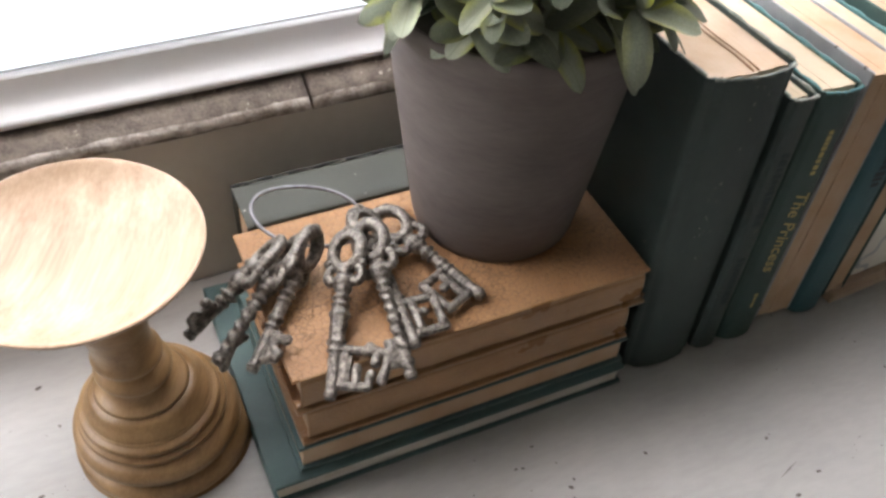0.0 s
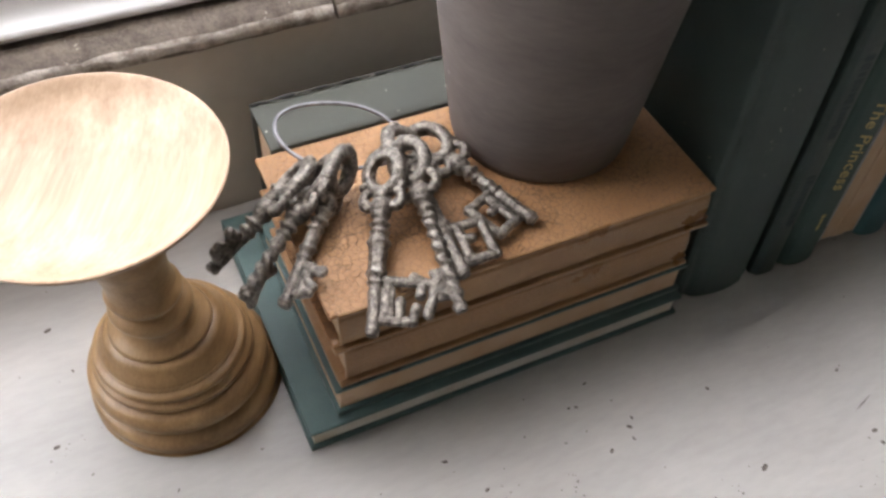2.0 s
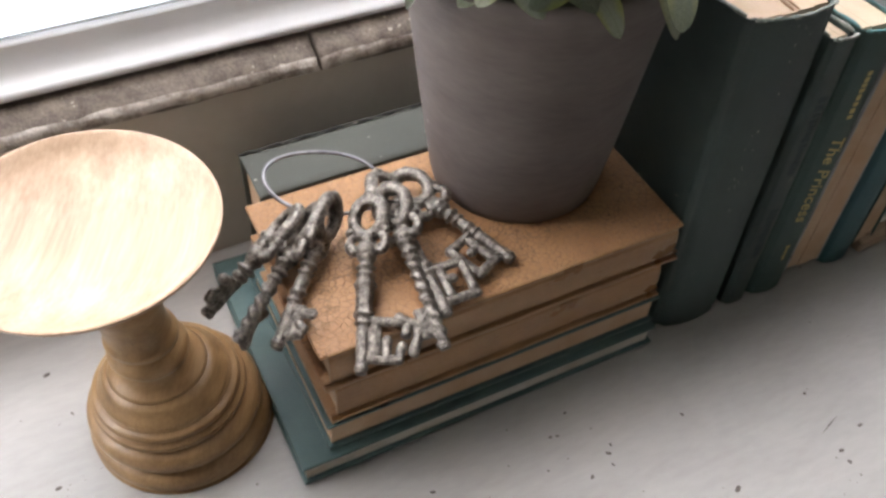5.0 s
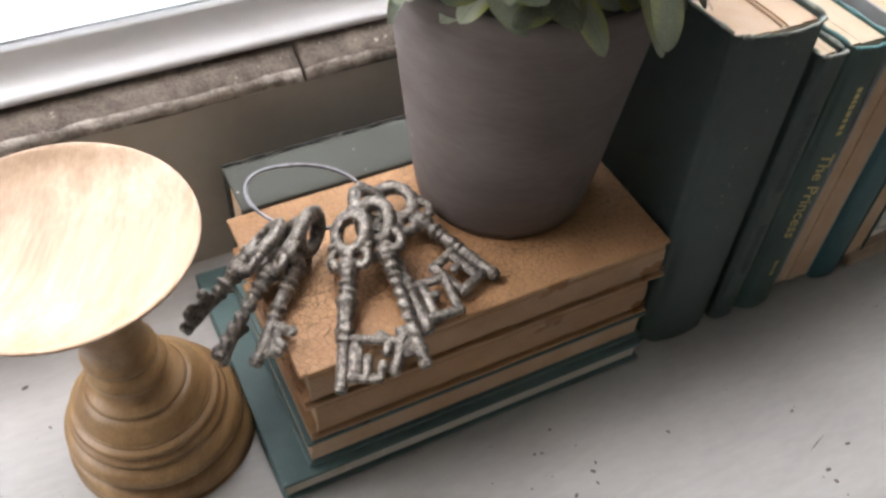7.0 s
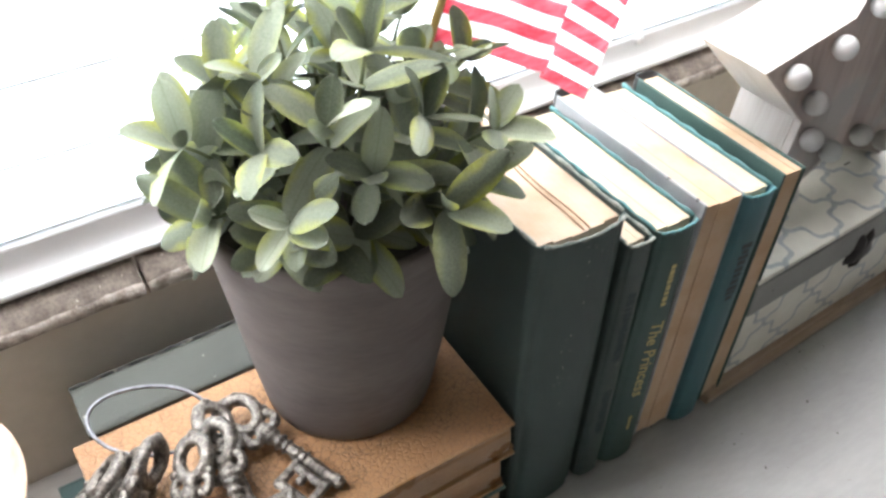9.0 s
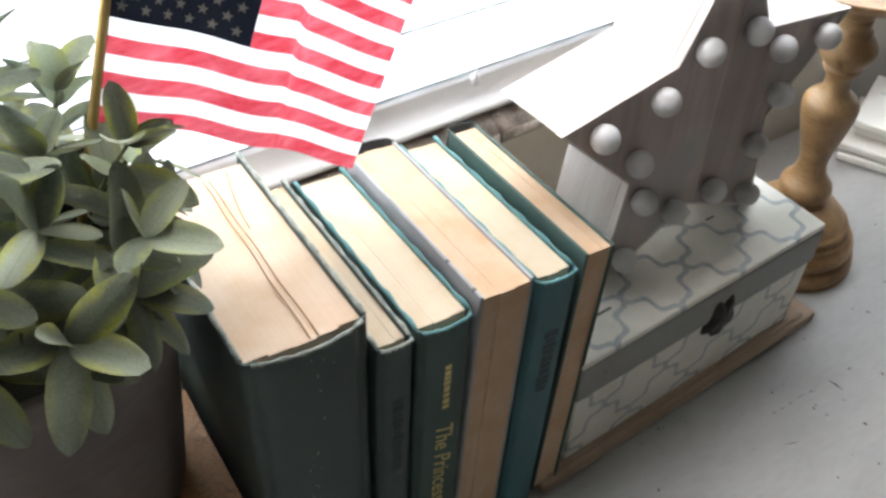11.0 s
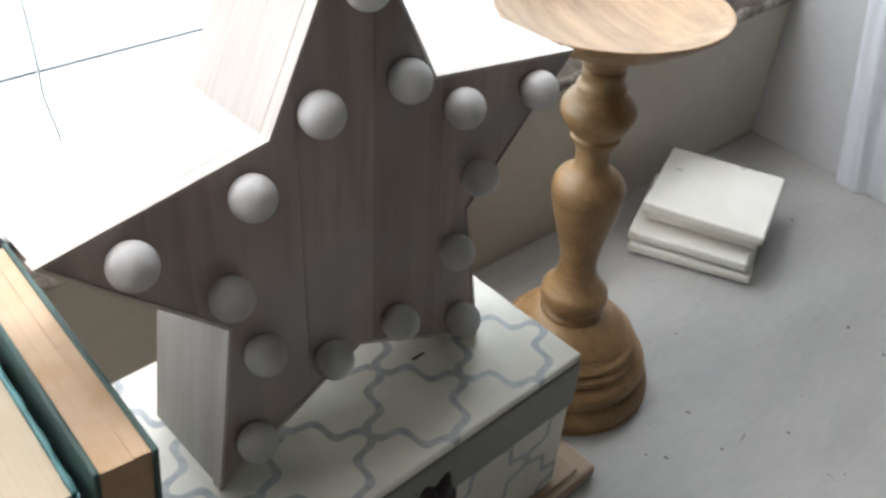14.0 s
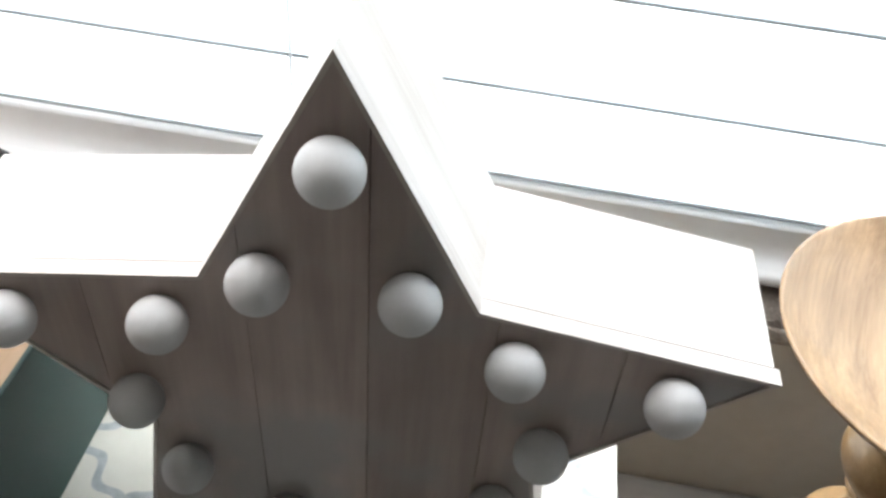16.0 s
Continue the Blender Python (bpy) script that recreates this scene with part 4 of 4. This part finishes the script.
def key(bow, tip, style, side, roll=0.0, seed=0, bow_turn=0.0):
    """An old key from its bow to its tip; side: on which side the bit stands."""
    bow, tip = Vector(bow), Vector(tip)
    ahead = (tip - bow).normalized()
    across = Vector((0, 0, 1)).cross(ahead).normalized() * side
    across = Matrix.Rotation(radians(roll), 3, ahead) @ across
    up = ahead.cross(across)
    length = (tip - bow).length
    m = Matrix((*[(ahead[i], across[i], up[i], bow[i]) for i in range(3)], (0, 0, 0, 1)))
    start, end = 0.020, length
    n = 110

    def radius(s):
        x = start + (end - start) * s
        r = 0.0034
        if style == "vase":
            r += 0.0011 * math.sin(min(1.0, max(0.0, (x - 0.028) / 0.034)) * math.pi)
        for c, h, w in ((0.024, 0.0020, 0.0020), (0.030, 0.0018, 0.0013), (0.0345, 0.0012, 0.0011), (0.040, 0.0015 if seed % 2 else 0.0004, 0.0022), (end - 0.027, 0.0010 if style != "twist" else 0.0, 0.0010), (end - 0.032, 0.0012 if style != "twist" else 0.0, 0.0016), (end - 0.002, 0.0006, 0.002)):
            r += h * math.exp(-((x - c) / w) ** 2)
        return r * (0.86 if s > 0.97 else 1.0)
    bm = tube([(start + (end - start) * i / n, 0, 0) for i in range(n + 1)], radius, 20)
    for v in bm.verts:
        ang, x = math.atan2(v.co.z, v.co.y), v.co.x
        flute = 1.0
        if style == "twist" and 0.036 < x < end - 0.004:
            flute = 1 + 0.20 * math.sin(2 * ang + x * 900)
        elif style == "vase" and 0.036 < x < 0.062:
            flute = 1 + 0.10 * math.cos(6 * ang)
        v.co.y, v.co.z = v.co.y * flute, v.co.z * flute
    worn(bm)
    shaft = part("key", bm, KEY, None, "", True, m)
    shaft.parent = keys
    shaft.matrix_parent_inverse = keys.matrix_world.inverted()
    bm = bmesh.new()
    torus(bm, (0.0, 0, 0), (1, 0, 0), (0, 1, 0.12), 0.0114, 0.0090, 0.0038)
    torus(bm, (0.0012, 0, 0.0020), (1, 0, 0), (0, 1, 0.12), 0.0106, 0.0082, 0.0021)
    for y in (-1, 1):
        torus(bm, (0.0150, 0.0062 * y, 0), (1, 0.35 * y, 0), (-0.35 * y, 1, 0.1), 0.0052, 0.0042, 0.0027, 20)
        lump(bm, (0.0185, 0.0088 * y, 0), 0.0032)
        lump(bm, (0.0085, 0.0098 * y, 0.0006), 0.0030)
    lump(bm, (-0.0132, 0, 0.0008), 0.0034)
    lump(bm, (0.0205, 0, 0.0006), 0.0060)
    lump(bm, (0.0140, 0, 0.0010), 0.0040)
    worn(bm)
    part("bow", bm, KEY, shaft, "", True, Matrix.Rotation(radians(bow_turn), 4, "X"))
    # the bit: cast bars with soft corners
    bm = bmesh.new()
    e = end - 0.006
    if style == "window":
        bars = [((e - 0.0225, 0.002), (e - 0.0225, 0.0205)), ((e - 0.0225, 0.0205), (e - 0.0015, 0.0205)), ((e - 0.0015, 0.0205), (e - 0.0015, 0.002)), ((e - 0.021, 0.0070), (e - 0.003, 0.0070)), ((e - 0.0140, 0.0120), (e - 0.0140, 0.0075))]
    elif style == "twist":
        bars = [((e - 0.017, 0.001), (e - 0.010, 0.0090)), ((e - 0.010, 0.0090), (e - 0.017, 0.0175)), ((e - 0.003, 0.001), (e - 0.008, 0.0090)), ((e - 0.008, 0.0090), (e + 0.003, 0.0165)), ((e - 0.012, 0.0095), (e - 0.004, 0.0115))]
    elif style == "vase":
        bars = [((e - 0.0225, 0.002), (e - 0.0225, 0.0225)), ((e - 0.0225, 0.0225), (e - 0.0160, 0.0225)), ((e - 0.002, 0.002), (e - 0.002, 0.0190)), ((e - 0.002, 0.0190), (e - 0.0090, 0.0205)), ((e - 0.021, 0.0060), (e - 0.003, 0.0060)), ((e - 0.0120, 0.0125), (e - 0.0035, 0.0125))]
    else:
        bars = [((e - 0.015, 0.002), (e - 0.015, 0.0150)), ((e - 0.001, 0.002), (e - 0.003, 0.0115)), ((e - 0.014, 0.0060), (e - 0.002, 0.0060)), ((e - 0.009, 0.0075), (e - 0.006, 0.0125))]
    for (ax, ay), (bx, by) in bars:
        p0, p1 = Vector((ax, ay, 0)), Vector((bx, by, 0))
        tube([p0.lerp(p1, k / 6) for k in range(7)], lambda q: 0.0030 - 0.0003 * math.sin(math.pi * q), 10, bm)
        lump(bm, p0, 0.0030)
        lump(bm, p1, 0.0031)
    if style != "window":
        slab(e - 0.019, 0.0, -0.0020, e - 0.002, 0.0095, 0.0020, 0.0010, 2, bm)
    for v in bm.verts:
        v.co.z *= 0.82
    worn(bm)
    part("bit", bm, KEY, shaft, "", True)


key((0.0290, 0.0885, 0.1225), (-0.0250, 0.0660, 0.0990), "plain", -1, -100, 0, -48)
key((0.0410, 0.0840, 0.1235), (-0.0150, 0.0440, 0.0970), "twist", -1, 80, 0, -42)
key((0.0530, 0.0835, 0.1250), (0.0020, 0.0300, 0.1000), "plain", 1, 25, 0, 72)
key((0.0730, 0.0730, 0.1260), (0.0350, -0.0030, 0.1000), "vase", 1, 0, 1, 18)
key((0.0880, 0.0750, 0.1270), (0.0800, -0.0090, 0.1030), "twist", -1, 0, 0, 28)
key((0.0920, 0.0930, 0.1210), (0.0890, 0.0070, 0.1080), "window", 1, 0, 0, -30)
key((0.1080, 0.0930, 0.1170), (0.1390, 0.0260, 0.1085), "window", -1, 0, 0, 14)

# ---- potted plant ----
plant = empty("potted_plant", pose(0.181, 0.0978, TOP_Z), "sage-green leafy plant in a dark clay pot on the books", "plant")
pot_profile = [(0.0, 0.0), (0.0495, 0.0), (0.0515, 0.0015), (0.0525, 0.006), (0.0573, 0.040), (0.0633, 0.085), (0.0680, 0.120), (0.0712, 0.144), (0.0716, 0.1455), (0.0728, 0.1470), (0.0732, 0.1555), (0.0728, 0.1580), (0.0712, 0.1588), (0.0695, 0.1575), (0.0680, 0.148), (0.0665, 0.140)]
pot_bm = turned(pot_profile, 80)
for v in pot_bm.verts:
    ang = math.atan2(v.co.y, v.co.x)
    k = 1 + 0.004 * math.sin(v.co.z * 190) * (1 if v.co.z > 0.01 else 0) + 0.003 * noise.noise(Vector((math.cos(ang), math.sin(ang), v.co.z * 30)))
    v.co.x, v.co.y = v.co.x * k, v.co.y * k
part("pot", pot_bm, POT, plant, "dark grey-brown clay pot", True)
part("soil", turned([(0, 0.139), (0.03, 0.140), (0.0668, 0.1405)], 40), SOIL, plant)


def leaf_mesh(length, width, curl, fold):
    bm = bmesh.new()
    rows = []
    n, m = 16, 4
    for i in range(n + 1):
        s = i / n
        w = max(width * max(0.0, 1 - (2 * s ** 0.96 - 1) ** 2) ** 0.55, 0.0005)
        row = []
        for k in range(-m, m + 1):
            q = k / m
            z = curl * (s - 0.2 * math.sin(s * 3)) * s + fold * q * q * math.sin(math.pi * s) - 0.10 * width * (q * q) * s
            row.append((q * w / 1.0, s * length, z))
        rows.append(row)
    up = [[bm.verts.new(c) for c in row] for row in rows]
    for a, b in zip(up, up[1:]):
        for k in range(2 * m):
            bm.faces.new((a[k], a[k + 1], b[k + 1], b[k]))
    bmesh.ops.solidify(bm, geom=list(bm.faces), thickness=0.0011)
    return mesh_of("leaf", bm, LEAF, True)


leaf_data = [leaf_mesh(0.037, 0.0082, -0.007, 0.0016), leaf_mesh(0.035, 0.0084, -0.002, 0.0040), leaf_mesh(0.029, 0.0070, 0.004, 0.0030), leaf_mesh(0.039, 0.0081, -0.010, -0.0020), leaf_mesh(0.032, 0.0075, 0.000, 0.0044), leaf_mesh(0.023, 0.0054, 0.002, 0.0026)]
rng = random.Random(11)
stem_count, low_count = 28, 12
for i in range(stem_count + low_count):
    low = i >= stem_count
    golden = i * 2.39996 if not low else (i - stem_count) * 2 * math.pi / low_count + 0.2
    lift = 1 - (i + 0.5) / stem_count * 1.0 if not low else -0.05
    flat = math.sqrt(max(0.0, 1 - lift * lift))
    d = Vector((flat * math.cos(golden), flat * math.sin(golden), lift))
    reach = 0.057 + 0.026 * rng.random() if not low else 0.058 + 0.012 * rng.random()
    root = Vector((0.03 * d.x, 0.03 * d.y, 0.140))
    tip = Vector((d.x * (reach + 0.002), d.y * (reach + 0.002), 0.172 + d.z * reach * 1.05 + (0.004 if low else 0.0)))
    mid = root.lerp(tip, 0.5) + Vector((0, 0, 0.014))
    pts = [(1 - s) ** 2 * root + 2 * s * (1 - s) * mid + s * s * tip for s in [k / 8 for k in range(9)]]
    stem = part("stem", tube(pts, lambda s: 0.0013 - 0.0005 * s, 6), STEM, plant, "", True)
    axis = (pts[-1] - pts[-2]).normalized()
    side = axis.orthogonal().normalized()
    for tier, (share, count, open_angle) in enumerate(((1.0, 4, 50), (0.80, 3, 66), (0.58, 2, 76))):
        base = pts[min(8, int(share * 8))]
        for k in range(count):
            turn = 2 * math.pi * k / count + tier * 0.9 + rng.uniform(-0.35, 0.35)
            out = (side * math.cos(turn) + axis.cross(side) * math.sin(turn))
            ang = radians(open_angle + rng.uniform(-16, 16))
            way = (axis * math.cos(ang) + out * math.sin(ang) + Vector((0, 0, 0.10))).normalized()
            reach_xy = (base + way * 0.035)
            if reach_xy.z < 0.152 and Vector((reach_xy.x, reach_xy.y)).length < 0.086:
                way = (way + Vector((d.x, d.y, 0.6 if not low else 0.15))).normalized()
            up = (axis * 0.9 + Vector((0, 0, 0.9)) - way * 0.2)
            x_axis = way.cross(up).normalized()
            z_axis = x_axis.cross(way)
            lf = new("leaf", rng.choice(leaf_data))
            lf.parent = plant
            size = rng.uniform(0.78, 1.08) * (1.0 if tier else 0.92)
            lf.matrix_local = Matrix((*[(x_axis[j], way[j], z_axis[j], base[j]) for j in range(3)], (0, 0, 0, 1))) @ Matrix.Rotation(rng.uniform(-0.5, 0.5), 4, "Y") @ Matrix.Scale(size, 4)

# ---- small flag in the pot ----
flag_low = Vector((0.2400, 0.1017, 0.3195))
flag_up = Vector((0.345, 0.045, 0.937)).normalized()
flag_out = Vector((0.860, 0.085, -0.503)).normalized()
flag_swell = Vector((-0.20, -0.77, 0.60))
flag = empty("small_flag", Matrix.Translation(flag_low), "small striped cloth flag on a yellow stick", "flag")
part("stick", tube([flag_up * s - Vector((0.0012, 0, 0)) for s in (-0.091, 0.0, 0.06, 0.112)], 0.0021, 10), STICK, flag, "yellow wooden stick", True)
bm = bmesh.new()
cols, stripes, sub = 48, 13, 2
grid = []
normal = flag_out.cross(flag_up).normalized()
FLAG_W, FLAG_H = 0.142, 0.098


def flag_point(s, q, off=0.0):
    # the cloth swells out towards a sharp crease and falls back behind it
    crease = 0.63 - 0.05 * q
    swell = 0.018 * (s / crease) ** 1.6 if s < crease else 0.018 * max(0.0, 1 - (s - crease) / 0.06) ** 2
    wave = 0.0028 * math.sin(s * 15 + q * 2.1) * min(1.0, s * 3)
    return flag_out * (s * FLAG_W) + flag_up * (q * FLAG_H) + normal * (wave + off) + flag_swell * swell - Vector((0, 0, 0.012 * s * s)) + flag_out * ((0.015 * q - 0.005) * s)


for j in range(stripes * sub + 1):
    grid.append([bm.verts.new(flag_point(i / cols, j / (stripes * sub))) for i in range(cols + 1)])
for j in range(stripes * sub):
    for i in range(cols):
        f = bm.faces.new((grid[j][i], grid[j][i + 1], grid[j + 1][i + 1], grid[j + 1][i]))
        stripe = j // sub
        f.material_index = 2 if (stripe >= 6 and i < cols * 0.42) else (0 if stripe % 2 == 0 else 1)
me = mesh_of("cloth", bm, (RED, WHITE_CLOTH, BLUE), True)
cloth = new("cloth", me)
cloth.parent = flag
bm = bmesh.new()
for r in range(9):
    for c in range(6 if r % 2 == 0 else 5):
        s0 = (0.42 / 12) * (1 + 2 * c + (0 if r % 2 == 0 else 1))
        q0 = 6 / 13 + (7 / 13) * (r + 1) / 10
        for sgn in (-0.0005, 0.0005):
            pts = []
            for k in range(10):
                a, rad = math.pi / 2 + k * math.pi / 5, 0.0026 if k % 2 == 0 else 0.0011
                pts.append(bm.verts.new(flag_point(s0 + rad * math.cos(a) / FLAG_W, q0 + rad * math.sin(a) / FLAG_H, sgn)))
            bm.faces.new(pts)
tagged(part("star_field", bm, WHITE_CLOTH, flag, "rows of small white stars"), kind="stuff")

# ---- keepsake box and lit star ----
BOX_AT = pose(0.5660, 0.0175, 0.0, 0, 0, 2.6)
box = empty("keepsake_box", BOX_AT, "cream wooden box painted with a grey trellis, on a base board", "box")
part("base_board", slab(-0.136, -0.006, 0.0003, 0.1425, 0.140, 0.0105, 0.0018), BASE_WOOD, box, "pale wooden base board")
part("foot_board", slab(-0.128, -0.002, 0.0108, 0.130, 0.132, 0.0138, 0.001), BASE_WOOD, box)
part("body", slab(-0.112, 0.0016, 0.0140, 0.112, 0.126, 0.0785, 0.0012), LATTICE_FRONT, box)
part("lid_rim", slab(-0.1135, 0.0, 0.0795, 0.1135, 0.1275, 0.1102, 0.0012), BOX_GREY, box, "plain grey lid edge")
part("lid", slab(-0.1130, 0.0006, 0.1104, 0.1130, 0.1270, 0.1152, 0.0012), LATTICE_TOP, box)
bm = bmesh.new()
rim, rise = [], []
for k in range(72):
    q = 2 * math.pi * k / 72
    r = 0.0130 + 0.0022 * math.cos(5 * q + 1.57) + 0.0016 * math.cos(2 * q)
    x, z = 0.016 + r * math.cos(q) * 1.0, 0.0795 + r * math.sin(q) * 1.6
    rim.append(bm.verts.new((x, 0.0012, z)))
    rise.append(bm.verts.new((0.016 + (x - 0.016) * 0.72, -0.0030, 0.0805 + (z - 0.0805) * 0.72)))
mid = bm.verts.new((0.016, -0.0042, 0.0805))
for k in range(72):
    j = (k + 1) % 72
    bm.faces.new((rim[k], rim[j], rise[j], rise[k]))
    bm.faces.new((rise[k], rise[j], mid))
part("latch", bm, IRON, box, "black cast iron leaf-shaped latch", True)
bm = bmesh.new()
for x, y, a, l in ((-0.083, 0.026, 35, 0.020), (0.045, 0.050, 20, 0.008), (-0.035, 0.075, 40, 0.009)):
    slab(x, y, 0.1153, x + l * math.cos(radians(a)), y + 0.0012 + l * math.sin(radians(a)) * 0.05, 0.1155, bm=bm)
tagged(part("scratching", bm, MARK, box, "dark scratches in the paint"), kind="stuff")

STAR_R, STAR_r, STAR_DEPTH = 0.1262, 0.0640, 0.0530
star_z = 0.1155 + STAR_R * math.cos(radians(36))
star = empty("light_up_star", pose(0.5720, 0.0631, star_z, -0.9, 0, 3.0), "whitewashed wooden star lamp with round frosted bulbs", "star lamp")


def star_outline(grow=0.0):
    k = 1 + grow / 0.055
    return [Vector(((STAR_R * k if i % 2 == 0 else STAR_r * k) * math.sin(i * math.pi / 5), 0, (STAR_R * k if i % 2 == 0 else STAR_r * k) * math.cos(i * math.pi / 5))) for i in range(10)]


outer, inner = star_outline(), star_outline(-0.0013)
for i in range(10):
    j = (i + 1) % 10
    for name, y0, y1, drop in (("edge_strip", 0.0, 0.0055, 0.0), ("side_board", 0.0064, STAR_DEPTH, 0.0005)):
        bm = bmesh.new()
        k = 1 - drop / 0.055
        q = [bm.verts.new(p + Vector((0, y, 0))) for y in (y0, y1) for p in (outer[i] * k, outer[j] * k, inner[j], inner[i])]
        for f in ((0, 1, 2, 3), (7, 6, 5, 4), (0, 4, 5, 1), (1, 5, 6, 2), (2, 6, 7, 3), (3, 7, 4, 0)):
            bm.faces.new([q[m] for m in f])
        part(name, bm, STAR_SIDE, star)
cuts = (-0.13, -0.0718, -0.026, 0.008, 0.043, 0.078, 0.13)
for a, b in zip(cuts, cuts[1:]):
    bm = bmesh.new()
    c = bm.verts.new((0, 0.0008, 0))
    vs = [bm.verts.new(p + Vector((0, 0.0008, 0))) for p in star_outline(-0.0014)]
    for i in range(10):
        bm.faces.new((c, vs[i], vs[(i + 1) % 10]))
    for x, sgn in ((a + 0.00012, -1), (b - 0.00012, 1)):
        bmesh.ops.bisect_plane(bm, geom=list(bm.verts) + list(bm.edges) + list(bm.faces), plane_co=(x, 0, 0), plane_no=(sgn, 0, 0), clear_outer=True)
    bmesh.ops.remove_doubles(bm, verts=list(bm.verts), dist=1e-5)
    ext = bmesh.ops.extrude_face_region(bm, geom=list(bm.faces))
    for v in [g for g in ext["geom"] if isinstance(g, bmesh.types.BMVert)]:
        v.co.y += 0.004
    # where a cut leaves separate tips, each is a plank of its own
    bm.faces.index_update()
    left = set(bm.faces)
    while left:
        todo = [next(f for f in bm.faces if f in left)]
        island = set(todo)
        while todo:
            for e in todo.pop().edges:
                for f in e.link_faces:
                    if f not in island:
                        island.add(f)
                        todo.append(f)
        left -= island
        piece = bm.copy()
        piece.faces.index_update()
        keep = {f.index for f in island}
        bmesh.ops.delete(piece, geom=[f for f in piece.faces if f.index not in keep], context="FACES")
        part("plank", piece, STAR_FACE, star)
    bm.free()
bm = bmesh.new()
lo, hi = [[bm.verts.new(p + Vector((0, y, 0))) for p in star_outline(-0.0016)] for y in (0.0056, 0.0090)]
bm.faces.new(lo)
bm.faces.new(hi[::-1])
for i in range(10):
    bm.faces.new((lo[i], lo[(i + 1) % 10], hi[(i + 1) % 10], hi[i]))
part("backing", bm, BASE_WOOD, star)
bm = bmesh.new()
bmesh.ops.create_uvsphere(bm, u_segments=28, v_segments=18, radius=0.0083)
bulb_data = mesh_of("bulb", bm, BULB, True)
for i in range(5):
    arm = i * 72
    for r, da in ((0.0978, 0), (0.0610, -18.8), (0.0610, 18.8)):
        b = new("bulb", bulb_data)
        b.parent = star
        b.location = (r * math.sin(radians(arm + da)), -0.0055, r * math.cos(radians(arm + da)))

# ---- marble coasters ----
for z, x, y, turn, side in ((0.0002, 0.9500, 0.1290, 28.0, 0.0930), (0.0106, 0.9485, 0.1307, 26.2, 0.0905), (0.0210, 0.9635, 0.1315, 25.5, 0.0840), (0.0314, 0.9606, 0.1298, 24.0, 0.0915)):
    c = part("coaster", slab(-side / 2, -side / 2, 0.0019, side / 2, side / 2, 0.0096, 0.0016, 2), MARBLE, None, "", False, pose(x, y, z, 0, 0, turn))
    # spacer added under each coaster so that the seam reads as dark shade
    part("felt_pad", slab(-side / 2 + 0.007, -side / 2 + 0.007, 0, side / 2 - 0.007, side / 2 - 0.007, 0.0020, 0.0004, 1), SEAM_DARK, c, "thin dark spacer added for the shaded seam")
    tagged(c, "square white marble coaster in a stack on the sill", "coaster", "stacked marble coasters")
